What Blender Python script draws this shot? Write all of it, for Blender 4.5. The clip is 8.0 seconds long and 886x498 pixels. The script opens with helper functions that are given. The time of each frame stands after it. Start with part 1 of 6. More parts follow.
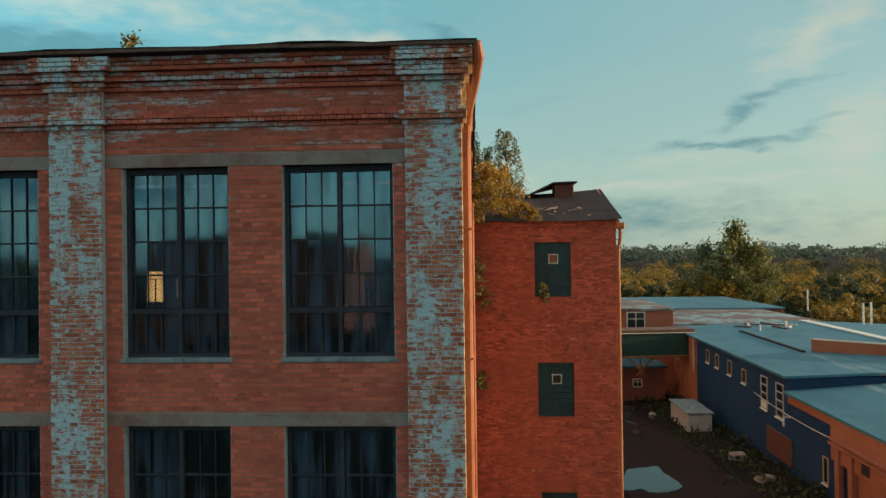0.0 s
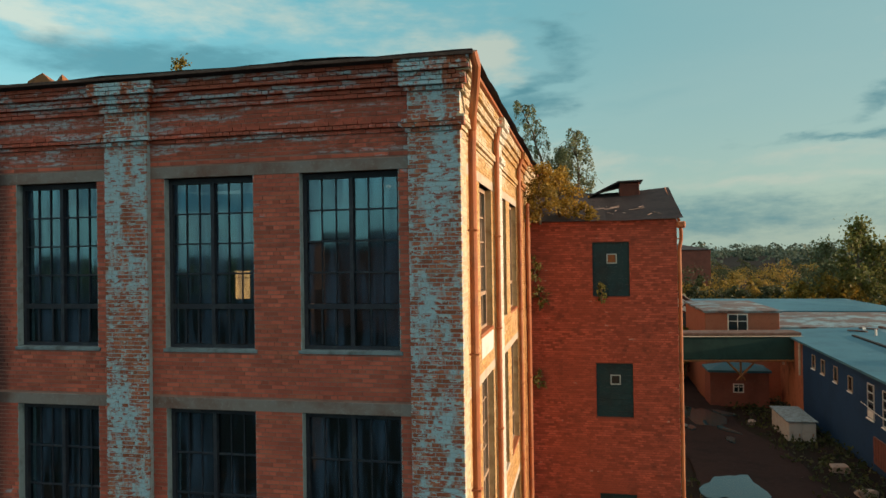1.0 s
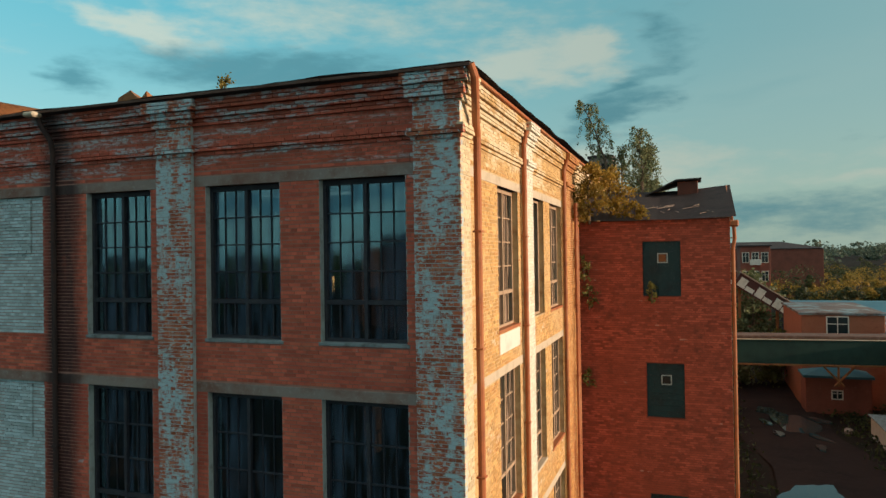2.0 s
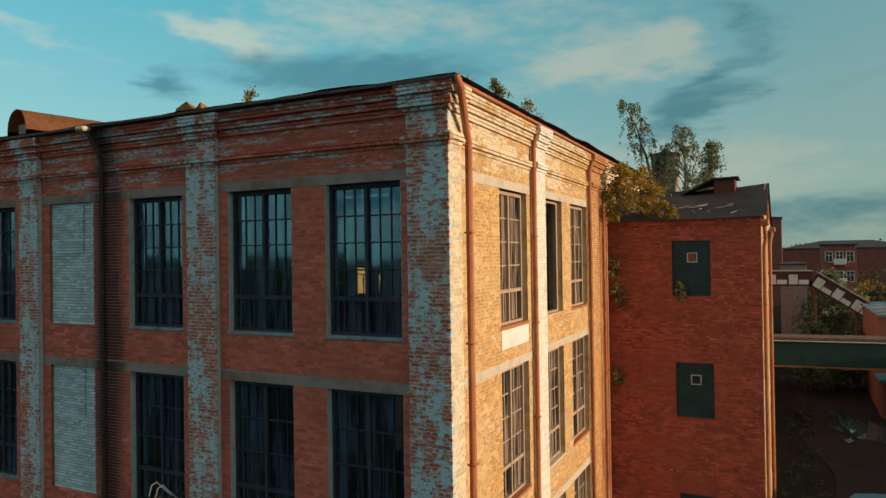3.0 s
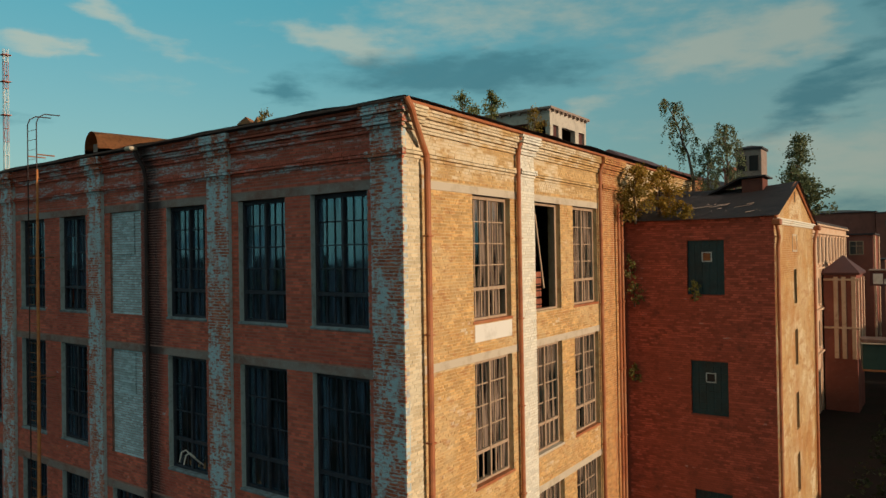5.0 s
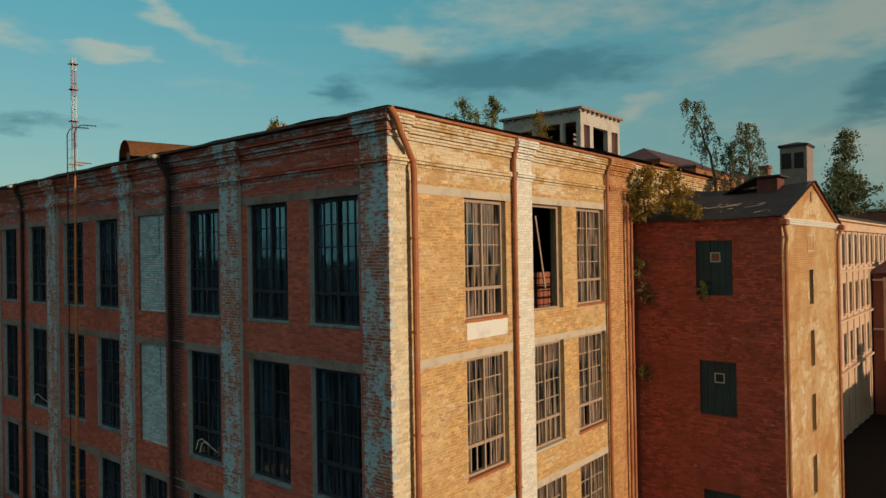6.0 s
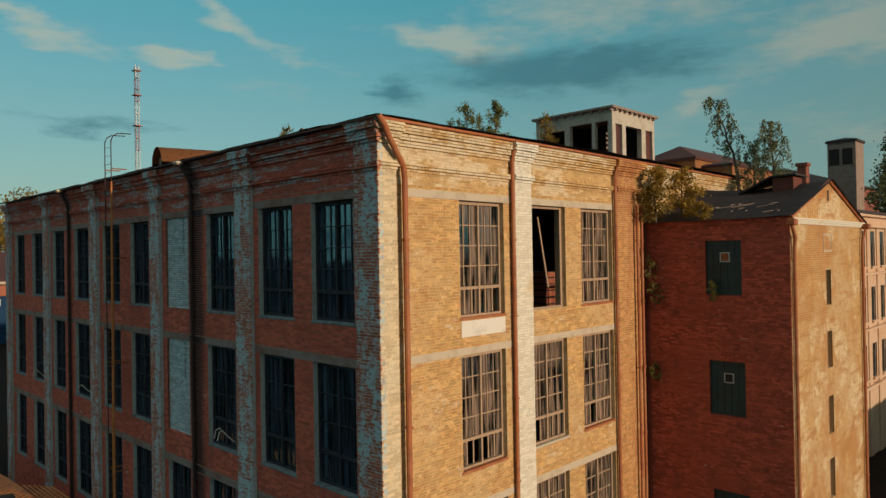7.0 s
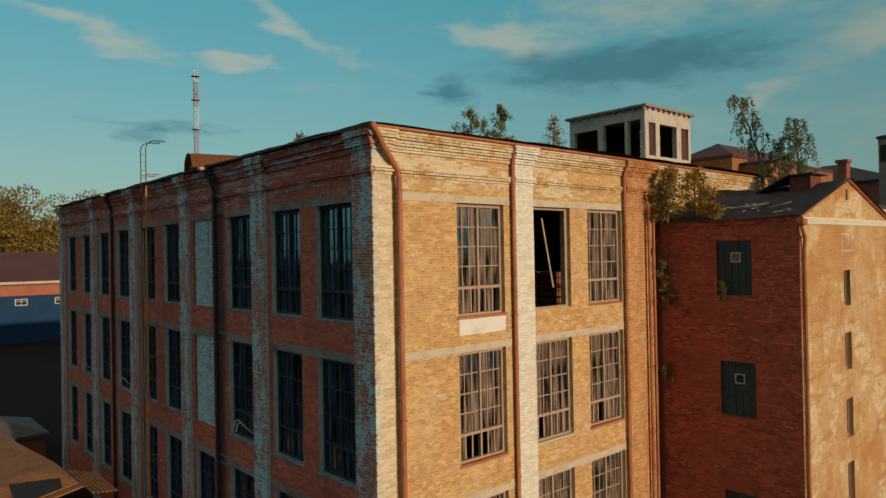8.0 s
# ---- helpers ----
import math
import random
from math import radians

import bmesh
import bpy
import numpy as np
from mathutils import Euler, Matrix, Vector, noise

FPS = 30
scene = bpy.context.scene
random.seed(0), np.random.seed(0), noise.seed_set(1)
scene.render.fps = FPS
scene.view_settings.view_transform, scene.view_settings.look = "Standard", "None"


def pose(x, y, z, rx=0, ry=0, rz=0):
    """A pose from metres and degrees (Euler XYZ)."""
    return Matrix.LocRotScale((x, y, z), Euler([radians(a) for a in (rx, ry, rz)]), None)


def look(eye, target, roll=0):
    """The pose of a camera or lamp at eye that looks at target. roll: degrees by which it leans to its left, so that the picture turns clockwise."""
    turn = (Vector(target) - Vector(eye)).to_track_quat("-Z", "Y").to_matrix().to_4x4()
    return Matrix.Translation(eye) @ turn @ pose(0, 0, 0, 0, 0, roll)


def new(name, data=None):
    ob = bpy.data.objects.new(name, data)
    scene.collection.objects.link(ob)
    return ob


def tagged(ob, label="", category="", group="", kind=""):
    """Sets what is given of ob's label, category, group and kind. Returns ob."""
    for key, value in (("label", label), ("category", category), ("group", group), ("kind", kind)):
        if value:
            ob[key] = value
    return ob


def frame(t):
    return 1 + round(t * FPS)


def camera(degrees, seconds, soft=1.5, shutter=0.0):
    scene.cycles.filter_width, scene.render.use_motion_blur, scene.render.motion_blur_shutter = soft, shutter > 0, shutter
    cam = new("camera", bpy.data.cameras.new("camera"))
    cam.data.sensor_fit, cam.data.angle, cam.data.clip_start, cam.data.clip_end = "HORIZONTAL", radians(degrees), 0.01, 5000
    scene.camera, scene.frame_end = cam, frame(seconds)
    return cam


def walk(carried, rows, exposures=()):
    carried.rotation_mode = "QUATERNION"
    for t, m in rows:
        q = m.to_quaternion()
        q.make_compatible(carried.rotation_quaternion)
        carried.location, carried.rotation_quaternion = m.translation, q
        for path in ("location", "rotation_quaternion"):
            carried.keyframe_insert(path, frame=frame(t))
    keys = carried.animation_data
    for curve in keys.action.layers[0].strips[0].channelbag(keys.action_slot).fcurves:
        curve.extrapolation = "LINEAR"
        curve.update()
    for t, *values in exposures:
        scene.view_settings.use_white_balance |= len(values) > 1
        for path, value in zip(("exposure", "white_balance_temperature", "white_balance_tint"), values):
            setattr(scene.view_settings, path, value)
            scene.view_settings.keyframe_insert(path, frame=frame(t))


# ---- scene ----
cam = camera(65.1, 8.0)
METRES, EYE, TILT, LEAN, TURN = 14.2, 12.2, 0.0, 0.0, 3.1
ROWS = [
    (0.0, 0.0, 0.0, 0.0, 0.01, 0.41, 0.74),
    (0.5, 0.0638, -0.0171, -0.0008, 4.39, 0.47, 0.82),
    (1.0, 0.1272, -0.0323, -0.001, 8.96, 0.51, 0.86),
    (1.5, 0.1908, -0.0466, -0.0013, 13.2, 0.53, 0.88),
    (3.0, 0.3789, -0.0746, -0.0019, 23.3, 0.54, 0.84),
    (3.5, 0.4421, -0.0782, -0.0018, 25.64, 0.52, 0.86),
    (4.0, 0.5043, -0.079, -0.0014, 27.89, 0.49, 0.89),
    (4.5, 0.5681, -0.0775, -0.0012, 30.14, 0.49, 0.91),
    (6.0, 0.7504, -0.0542, 0.0007, 36.82, 0.51, 0.96),
    (6.5, 0.8094, -0.0407, 0.0017, 39.06, 0.49, 0.99),
    (7.0, 0.8679, -0.0246, 0.0021, 41.31, 0.48, 0.99),
    (7.5, 0.9244, -0.0057, 0.0031, 43.56, 0.48, 1.02),
    (8.0, 0.9797, 0.0156, 0.004, 45.81, 0.47, 1.06),
]
walk(cam, [(t, pose(0, 0, EYE, TILT, LEAN, TURN) @ pose(METRES * x, METRES * y, METRES * z, 90 + pitch, roll, yaw)) for t, x, y, z, yaw, pitch, roll in ROWS],
     exposures=[(0.0, 1.06, 6700, 18), (3.5, 0.53, 6400, 13), (8.0, 0.08, 6450, 12)])

# ---- world, sun ----
SUN_AZ, SUN_EL = radians(3.0), radians(9.5)
world = bpy.data.worlds.new("world")
scene.world = world
world.use_nodes = True
wn, wl = world.node_tree.nodes, world.node_tree.links
wn.clear()


def wnode(kind, **sets):
    n = wn.new(kind)
    for k, v in sets.items():
        n.inputs[k.replace("_", " ")].default_value = v
    return n


def wmath(op, a, b=None):
    n = wn.new("ShaderNodeMath")
    n.operation = op
    for i, v in enumerate((a, b)):
        if v is None:
            continue
        if isinstance(v, (int, float)):
            n.inputs[i].default_value = v
        else:
            wl.new(v, n.inputs[i])
    return n.outputs[0]


def wmix(fac, a, b, blend="MIX"):
    n = wn.new("ShaderNodeMix")
    n.data_type, n.blend_type = "RGBA", blend
    for i, v in ((0, fac), (6, a), (7, b)):
        if isinstance(v, (int, float)):
            n.inputs[i].default_value = v
        elif isinstance(v, tuple):
            n.inputs[i].default_value = (*v, 1)
        else:
            wl.new(v, n.inputs[i])
    return n.outputs[2]


sky = wn.new("ShaderNodeTexSky")
sky.sky_type, sky.sun_disc = "NISHITA", False
sky.sun_elevation, sky.sun_rotation = SUN_EL, radians(90) - SUN_AZ
sky.air_density, sky.dust_density, sky.ozone_density = 1.2, 1.0, 2.0
coords = wn.new("ShaderNodeTexCoord")
sep = wn.new("ShaderNodeSeparateXYZ")
wl.new(coords.outputs["Generated"], sep.inputs[0])
up = wmath("ADD", wmath("MAXIMUM", sep.outputs[2], 0.0), 0.16)
comb = wn.new("ShaderNodeCombineXYZ")
wl.new(wmath("DIVIDE", sep.outputs[0], up), comb.inputs[0])
wl.new(wmath("DIVIDE", sep.outputs[1], up), comb.inputs[1])
warp = wnode("ShaderNodeTexNoise", Scale=0.9, Detail=3.0)
wl.new(comb.outputs[0], warp.inputs["Vector"])
shift = wn.new("ShaderNodeVectorMath")
shift.operation = "MULTIPLY_ADD"
wl.new(warp.outputs["Color"], shift.inputs[0])
shift.inputs[1].default_value = (0.9, 0.9, 0)
wl.new(comb.outputs[0], shift.inputs[2])
turned = wn.new("ShaderNodeMapping")
turned.inputs["Rotation"].default_value = (0, 0, radians(-35))
turned.inputs["Scale"].default_value = (0.7, 1.15, 1)
turned.inputs["Location"].default_value = (3.1, 1.7, 0)
wl.new(shift.outputs[0], turned.inputs[0])
puffs = wnode("ShaderNodeTexNoise", Scale=0.85, Detail=7.0, Roughness=0.52)
wl.new(turned.outputs[0], puffs.inputs["Vector"])
ramp = wn.new("ShaderNodeMapRange")
ramp.interpolation_type = "SMOOTHSTEP"
ramp.inputs[1].default_value, ramp.inputs[2].default_value = 0.45, 0.61
wl.new(puffs.outputs[0], ramp.inputs[0])
dark = wn.new("ShaderNodeMapRange")
dark.interpolation_type = "SMOOTHSTEP"
dark.inputs[1].default_value, dark.inputs[2].default_value = 0.54, 0.64
wl.new(puffs.outputs[0], dark.inputs[0])
SKY_TINT, CLOUD_LIT, CLOUD_DARK = (0.95, 1.0, 0.95), (2.0, 2.3, 1.9), (0.24, 0.9, 1.08)
# bearing (degrees, growing to the west of north) and elevation of each direction
bearing = wmath("MULTIPLY", wmath("ARCTAN2", wmath("MULTIPLY", sep.outputs[0], -1.0), sep.outputs[1]), 57.29578)
elevation = wmath("MULTIPLY", wmath("ARCSINE", sep.outputs[2]), 57.29578)
chart = wn.new("ShaderNodeCombineXYZ")
wl.new(bearing, chart.inputs[0])
wl.new(elevation, chart.inputs[1])
streaky = wn.new("ShaderNodeMapping")
streaky.inputs["Scale"].default_value = (0.11, 0.33, 1)
wl.new(chart.outputs[0], streaky.inputs[0])
billow = wnode("ShaderNodeTexNoise", Scale=1.0, Detail=6.0, Roughness=0.55)
wl.new(streaky.outputs[0], billow.inputs["Vector"])
bent = wn.new("ShaderNodeVectorMath")
bent.operation = "MULTIPLY_ADD"
wl.new(billow.outputs["Color"], bent.inputs[0])
bent.inputs[1].default_value = (13.0, 5.5, 0)
offset = wn.new("ShaderNodeVectorMath")
wl.new(chart.outputs[0], offset.inputs[0])
offset.inputs[1].default_value = (-6.5, -2.75, 0)
wl.new(offset.outputs[0], bent.inputs[2])


def cloud_field(clouds, low, high, ragged):
    """Cover of soft ragged clouds (bearing, elevation, half width, half height, tilt, weight)."""
    total = None
    for az, el, wide, tall, tilt, weight in clouds:
        m = wn.new("ShaderNodeMapping")
        m.vector_type = "TEXTURE"
        m.inputs["Location"].default_value = (az, el, 0)
        m.inputs["Rotation"].default_value = (0, 0, radians(tilt))
        m.inputs["Scale"].default_value = (wide * 1.6, tall * 1.6, 1)
        wl.new(bent.outputs[0], m.inputs[0])
        g = wn.new("ShaderNodeTexGradient")
        g.gradient_type = "SPHERICAL"
        wl.new(m.outputs[0], g.inputs[0])
        here = wmath("MULTIPLY", g.outputs["Fac"], weight)
        total = wmath("ADD", total, here) if total else here
    fine = wnode("ShaderNodeTexNoise", Scale=2.8, Detail=7.0, Roughness=0.6)
    wl.new(streaky.outputs[0], fine.inputs["Vector"])
    rough = wmath("MULTIPLY", wmath("SUBTRACT", fine.outputs[0], 0.5), ragged)
    edge = wn.new("ShaderNodeMapRange")
    edge.interpolation_type = "SMOOTHSTEP"
    edge.inputs[1].default_value, edge.inputs[2].default_value = low, high
    wl.new(wmath("ADD", total, rough), edge.inputs[0])
    return edge.outputs[0]


bright_clouds = cloud_field([
    (17, 19, 12, 3.0, 8, 0.5), (33, 19.5, 10, 2.4, 0, 0.42), (42, 16.3, 5, 1.5, 10, 0.5), (8, 15.6, 4, 1.0, 15, 0.6), (14, 15.2, 7, 1.5, 5, 0.6),
    (45, 16.9, 5, 1.0, 12, 0.85), (33, 18.2, 8, 1.5, 0, 0.38), (22.8, 12, 2.5, 0.8, -10, 0.9), (16, 14.3, 6, 1.3, -5, 0.7), (76, 16.9, 8, 0.7, 8, 1.0),
    (61, 17.8, 6.5, 0.8, 20, 1.0), (64.3, 15.5, 1.8, 0.5, 5, 1.0), (59, 13.2, 4, 1.0, 5, 0.4), (-26, 15.5, 5, 2.0, -32, 0.9), (-29, 9.4, 4, 2.3, -20, 0.8),
    (-17, 7.3, 10, 0.8, -3, 0.6), (-23, 5.6, 8, 0.7, 0, 0.7), (-12, 5.0, 7, 0.7, 2, 0.7), (3.5, 6.4, 7, 2.6, 0, 1.0), (12, 8.5, 7, 1.5, 5, 0.6), (28, 10, 8, 1.5, 0, 0.45)], 0.12, 1.05, 1.15)
dark_clouds = cloud_field([
    (36, 14.5, 9, 1.8, 3, 1.0), (27, 15.5, 7, 1.4, 0, 0.6), (48, 12.9, 2.4, 1.1, 20, 1.0), (6, 10.6, 5.5, 1.1, -14, 1.1), (5, 13.3, 4.5, 1.2, -20, 0.9), (2.5, 17, 4, 1.2, 10, 0.7),
    (-19, 8.5, 8, 0.5, -3, 0.8), (-22, 11.3, 6, 0.7, -20, 0.7), (-6, 2.6, 22, 1.6, 0, 0.8), (71, 9.8, 8, 0.5, 0, 0.7)], 0.15, 0.95, 0.95)
height = wn.new("ShaderNodeMapRange")
height.interpolation_type = "SMOOTHSTEP"
height.inputs[1].default_value, height.inputs[2].default_value = 0.0, 0.42
wl.new(sep.outputs[2], height.inputs[0])
haze = wmix(height.outputs[0], (1.0, 1.9, 1.8), (0.17, 1.56, 1.84))
east = wn.new("ShaderNodeMapRange")
east.interpolation_type = "SMOOTHSTEP"
east.inputs[1].default_value, east.inputs[2].default_value, east.inputs[3].default_value, east.inputs[4].default_value = -25.0, 35.0, 0.5, 0.0
wl.new(bearing, east.inputs[0])
creamy = wmix(east.outputs[0], haze, (1.5, 1.95, 1.62))
tinted = wmix(0.82, wmix(1.0, sky.outputs[0], SKY_TINT, "MULTIPLY"), creamy)
west = wn.new("ShaderNodeMapRange")
west.interpolation_type = "SMOOTHSTEP"
west.inputs[1].default_value, west.inputs[2].default_value, west.inputs[3].default_value, west.inputs[4].default_value = -10.0, 65.0, 0.92, 1.3
wl.new(bearing, west.inputs[0])
cloud = wmix(dark.outputs[0], CLOUD_LIT, CLOUD_DARK)
north = wn.new("ShaderNodeMapRange")
north.inputs[1].default_value, north.inputs[2].default_value, north.inputs[3].default_value, north.inputs[4].default_value = -0.3, 0.1, 0.75, 0.05
wl.new(sep.outputs[1], north.inputs[0])
# bright warm cloud overhead, out of view, added to lift light on shaded walls
overhead_fill = wn.new("ShaderNodeMapRange")
overhead_fill.interpolation_type = "SMOOTHSTEP"
overhead_fill.inputs[1].default_value, overhead_fill.inputs[2].default_value, overhead_fill.inputs[4].default_value = 0.36, 0.85, 0.7
wl.new(sep.outputs[2], overhead_fill.inputs[0])
cover = wmath("MINIMUM", wmath("ADD", wmath("MULTIPLY", ramp.outputs[0], north.outputs[0]), overhead_fill.outputs[0]), 0.95)
streaked = wmix(wmath("MULTIPLY", bright_clouds, 0.78), tinted, CLOUD_LIT)
massed = wmix(wmath("MULTIPLY", dark_clouds, 0.8), streaked, CLOUD_DARK)
lifted = wn.new("ShaderNodeVectorMath")
lifted.operation = "SCALE"
wl.new(massed, lifted.inputs[0])
wl.new(west.outputs[0], lifted.inputs["Scale"])
full = wmix(cover, lifted.outputs[0], wmix(overhead_fill.outputs[0], cloud, (2.9, 2.5, 2.1)))
back = wn.new("ShaderNodeBackground")
back.inputs[1].default_value = 0.14
wl.new(full, back.inputs[0])
outw = wn.new("ShaderNodeOutputWorld")
wl.new(back.outputs[0], outw.inputs[0])

sun_data = bpy.data.lights.new("sun", "SUN")
sun_data.energy, sun_data.angle, sun_data.color = 2.9, radians(0.6), (1.0, 0.765, 0.525)
sun = new("sun", sun_data)
sun.matrix_basis = look((60, 20, 40), (60 - math.cos(SUN_AZ) * math.cos(SUN_EL), 20 - math.sin(SUN_AZ) * math.cos(SUN_EL), 40 - math.sin(SUN_EL)))


# ---- materials ----
def material(name, base, rough=0.85, metal=0.0, vary=(), bump=0.0, bump_scale=40.0, island=0.0, spec=0.3, streaks=()):
    """A Principled material. vary: layers (scale, low, high, colour, amount[, stretch]) of stains over the base colour."""
    m = bpy.data.materials.new(name)
    m.use_nodes = True
    nt = m.node_tree
    n, l = nt.nodes, nt.links
    b = n["Principled BSDF"]
    b.inputs["Roughness"].default_value, b.inputs["Metallic"].default_value = rough, metal
    b.inputs["Specular IOR Level"].default_value = spec
    co = n.new("ShaderNodeTexCoord")
    geo = n.new("ShaderNodeNewGeometry")

    def mix(fac, a, c):
        x = n.new("ShaderNodeMix")
        x.data_type = "RGBA"
        for i, v in ((0, fac), (6, a), (7, c)):
            if isinstance(v, (int, float)):
                x.inputs[i].default_value = v
            elif isinstance(v, tuple):
                x.inputs[i].default_value = (*v, 1)
            else:
                l.new(v, x.inputs[i])
        return x.outputs[2]

    col = base
    if island:
        hsv = n.new("ShaderNodeHueSaturation")
        hsv.inputs["Color"].default_value = (*base, 1)
        r = n.new("ShaderNodeMapRange")
        r.inputs[3].default_value, r.inputs[4].default_value = 1 - island, 1 + island
        l.new(geo.outputs["Random Per Island"], r.inputs[0])
        l.new(r.outputs[0], hsv.inputs["Value"])
        col = hsv.outputs[0]
    for k, (scale, low, high, colour, amount, *rest) in enumerate(vary):
        stretch = rest[0] if rest else (1, 1, 1)
        mp = n.new("ShaderNodeMapping")
        mp.inputs["Scale"].default_value = stretch
        mp.inputs["Location"].default_value = (k * 7.3 + 1.1, k * 3.7, k * 5.1)
        l.new(geo.outputs["Position"], mp.inputs[0])
        t = n.new("ShaderNodeTexNoise")
        t.inputs["Scale"].default_value, t.inputs["Detail"].default_value, t.inputs["Roughness"].default_value = scale, 6.0, 0.62
        l.new(mp.outputs[0], t.inputs["Vector"])
        fac = t.outputs[0]
        if len(rest) > 1:  # each brick keeps or sheds its coat
            ad = n.new("ShaderNodeMath")
            ad.operation = "MULTIPLY_ADD"
            l.new(geo.outputs["Random Per Island"], ad.inputs[0])
            ad.inputs[1].default_value = rest[1]
            l.new(fac, ad.inputs[2])
            fac = ad.outputs[0]
        mr = n.new("ShaderNodeMapRange")
        mr.inputs[1].default_value, mr.inputs[2].default_value, mr.inputs[4].default_value = low, high, amount
        l.new(fac, mr.inputs[0])
        col = mix(mr.outputs[0], col, colour)
    for at, half in streaks:  # wet streaks below leaking gutter outlets
        sp = n.new("ShaderNodeSeparateXYZ")
        l.new(geo.outputs["Position"], sp.inputs[0])
        mp = n.new("ShaderNodeMapping")
        mp.inputs["Scale"].default_value = (2.2, 2.2, 0.35)
        l.new(geo.outputs["Position"], mp.inputs[0])
        t = n.new("ShaderNodeTexNoise")
        t.inputs["Scale"].default_value, t.inputs["Detail"].default_value = 1.0, 5.0
        l.new(mp.outputs[0], t.inputs["Vector"])
        off = n.new("ShaderNodeMath")
        off.operation = "MULTIPLY_ADD"
        l.new(t.outputs[0], off.inputs[0])
        off.inputs[1].default_value = half * 1.6
        off.inputs[2].default_value = -half * 1.8
        far = n.new("ShaderNodeMath")
        far.operation = "SUBTRACT"
        l.new(sp.outputs[0], far.inputs[0])
        far.inputs[1].default_value = at
        ab = n.new("ShaderNodeMath")
        ab.operation = "ABSOLUTE"
        l.new(far.outputs[0], ab.inputs[0])
        su = n.new("ShaderNodeMath")
        su.operation = "ADD"
        l.new(ab.outputs[0], su.inputs[0])
        l.new(off.outputs[0], su.inputs[1])
        mr = n.new("ShaderNodeMapRange")
        mr.inputs[1].default_value, mr.inputs[2].default_value, mr.inputs[3].default_value, mr.inputs[4].default_value = -0.25, 0.15, 0.92, 0.0
        l.new(su.outputs[0], mr.inputs[0])
        col = mix(mr.outputs[0], col, (0.035, 0.02, 0.022))
    if isinstance(col, tuple):
        b.inputs["Base Color"].default_value = (*col, 1)
    else:
        l.new(col, b.inputs["Base Color"])
    if bump:
        t = n.new("ShaderNodeTexNoise")
        t.inputs["Scale"].default_value, t.inputs["Detail"].default_value = bump_scale, 5.0
        l.new(geo.outputs["Position"], t.inputs["Vector"])
        bp = n.new("ShaderNodeBump")
        bp.inputs["Strength"].default_value, bp.inputs["Distance"].default_value = bump, 0.01
        l.new(t.outputs[0], bp.inputs["Height"])
        l.new(bp.outputs[0], b.inputs["Normal"])
    return m


GREYBLUE, LIME, SOOT = (0.38, 0.52, 0.57), (0.62, 0.58, 0.48), (0.05, 0.03, 0.025)
BRICK = material("red_brick", (0.58, 0.132, 0.082), island=0.32, bump=0.5, streaks=((-9.95, 0.5), (-22.4, 0.28)),
                 vary=[(0.5, 0.45, 0.7, (0.40, 0.08, 0.055), 0.8), (2.2, 0.55, 0.7, (0.60, 0.2, 0.11), 0.5, (0.4, 0.4, 3)), (3, 0.57, 0.78, SOOT, 0.45), (1.6, 0.84, 0.88, GREYBLUE, 0.6, (1, 1, 2.2), 0.22)])
BRICK_PEELING = material("peeling_painted_brick", (0.46, 0.13, 0.065), island=0.35, bump=0.5,
                         vary=[(3, 0.55, 0.75, SOOT, 0.5), (5, 0.52, 0.64, (0.58, 0.25, 0.16), 0.6), (1.7, 0.535, 0.62, (0.42, 0.61, 0.68), 0.93, (1.4, 1.4, 0.45), 0.12), (9, 0.54, 0.58, (0.40, 0.10, 0.06), 0.95, (0.7, 0.7, 1.8)), (13, 0.56, 0.6, (0.50, 0.62, 0.64), 0.85, (0.7, 0.7, 1.6)), (26, 0.6, 0.66, (0.12, 0.06, 0.05), 0.6)])
BRICK_OCHRE = material("ochre_limewashed_brick", (0.56, 0.335, 0.13), island=0.3, bump=0.5,
                       vary=[(0.4, 0.45, 0.66, (0.57, 0.42, 0.235), 0.8), (0.9, 0.54, 0.66, (0.47, 0.25, 0.09), 0.6, (1, 1, 1.8)), (3.5, 0.58, 0.75, (0.36, 0.17, 0.07), 0.6), (5, 0.66, 0.74, (0.33, 0.14, 0.05), 0.65, (0.6, 0.6, 1.6), 0.2), (0.7, 0.76, 0.85, LIME, 0.6, (1, 1, 2.5), 0.22), (18, 0.58, 0.66, (0.40, 0.2, 0.08), 0.55)])
BRICK_WHITE = material("whitewashed_brick", (0.68, 0.64, 0.55), island=0.12, bump=0.5,
                       vary=[(1.1, 0.58, 0.72, (0.60, 0.44, 0.24), 0.7, (1, 1, 0.6)), (7, 0.6, 0.7, (0.45, 0.27, 0.13), 0.6, (0.7, 0.7, 2))])
MORTAR_WHITE = material("limewashed_mortar", (0.60, 0.54, 0.42), vary=[(3, 0.45, 0.7, (0.42, 0.27, 0.13), 0.7)], bump=0.6)
BRICK_TOWER = material("dark_red_brick", (0.44, 0.10, 0.06), island=0.38, bump=0.5,
                       vary=[(0.35, 0.45, 0.7, (0.36, 0.085, 0.05), 0.9), (2.5, 0.55, 0.75, SOOT, 0.6), (7, 0.6, 0.7, (0.2, 0.045, 0.03), 0.6), (1.8, 0.89, 0.94, (0.5, 0.38, 0.32), 0.6, (1, 1, 3), 0.28), (14, 0.58, 0.66, (0.17, 0.04, 0.03), 0.6, (0.6, 0.6, 2))])
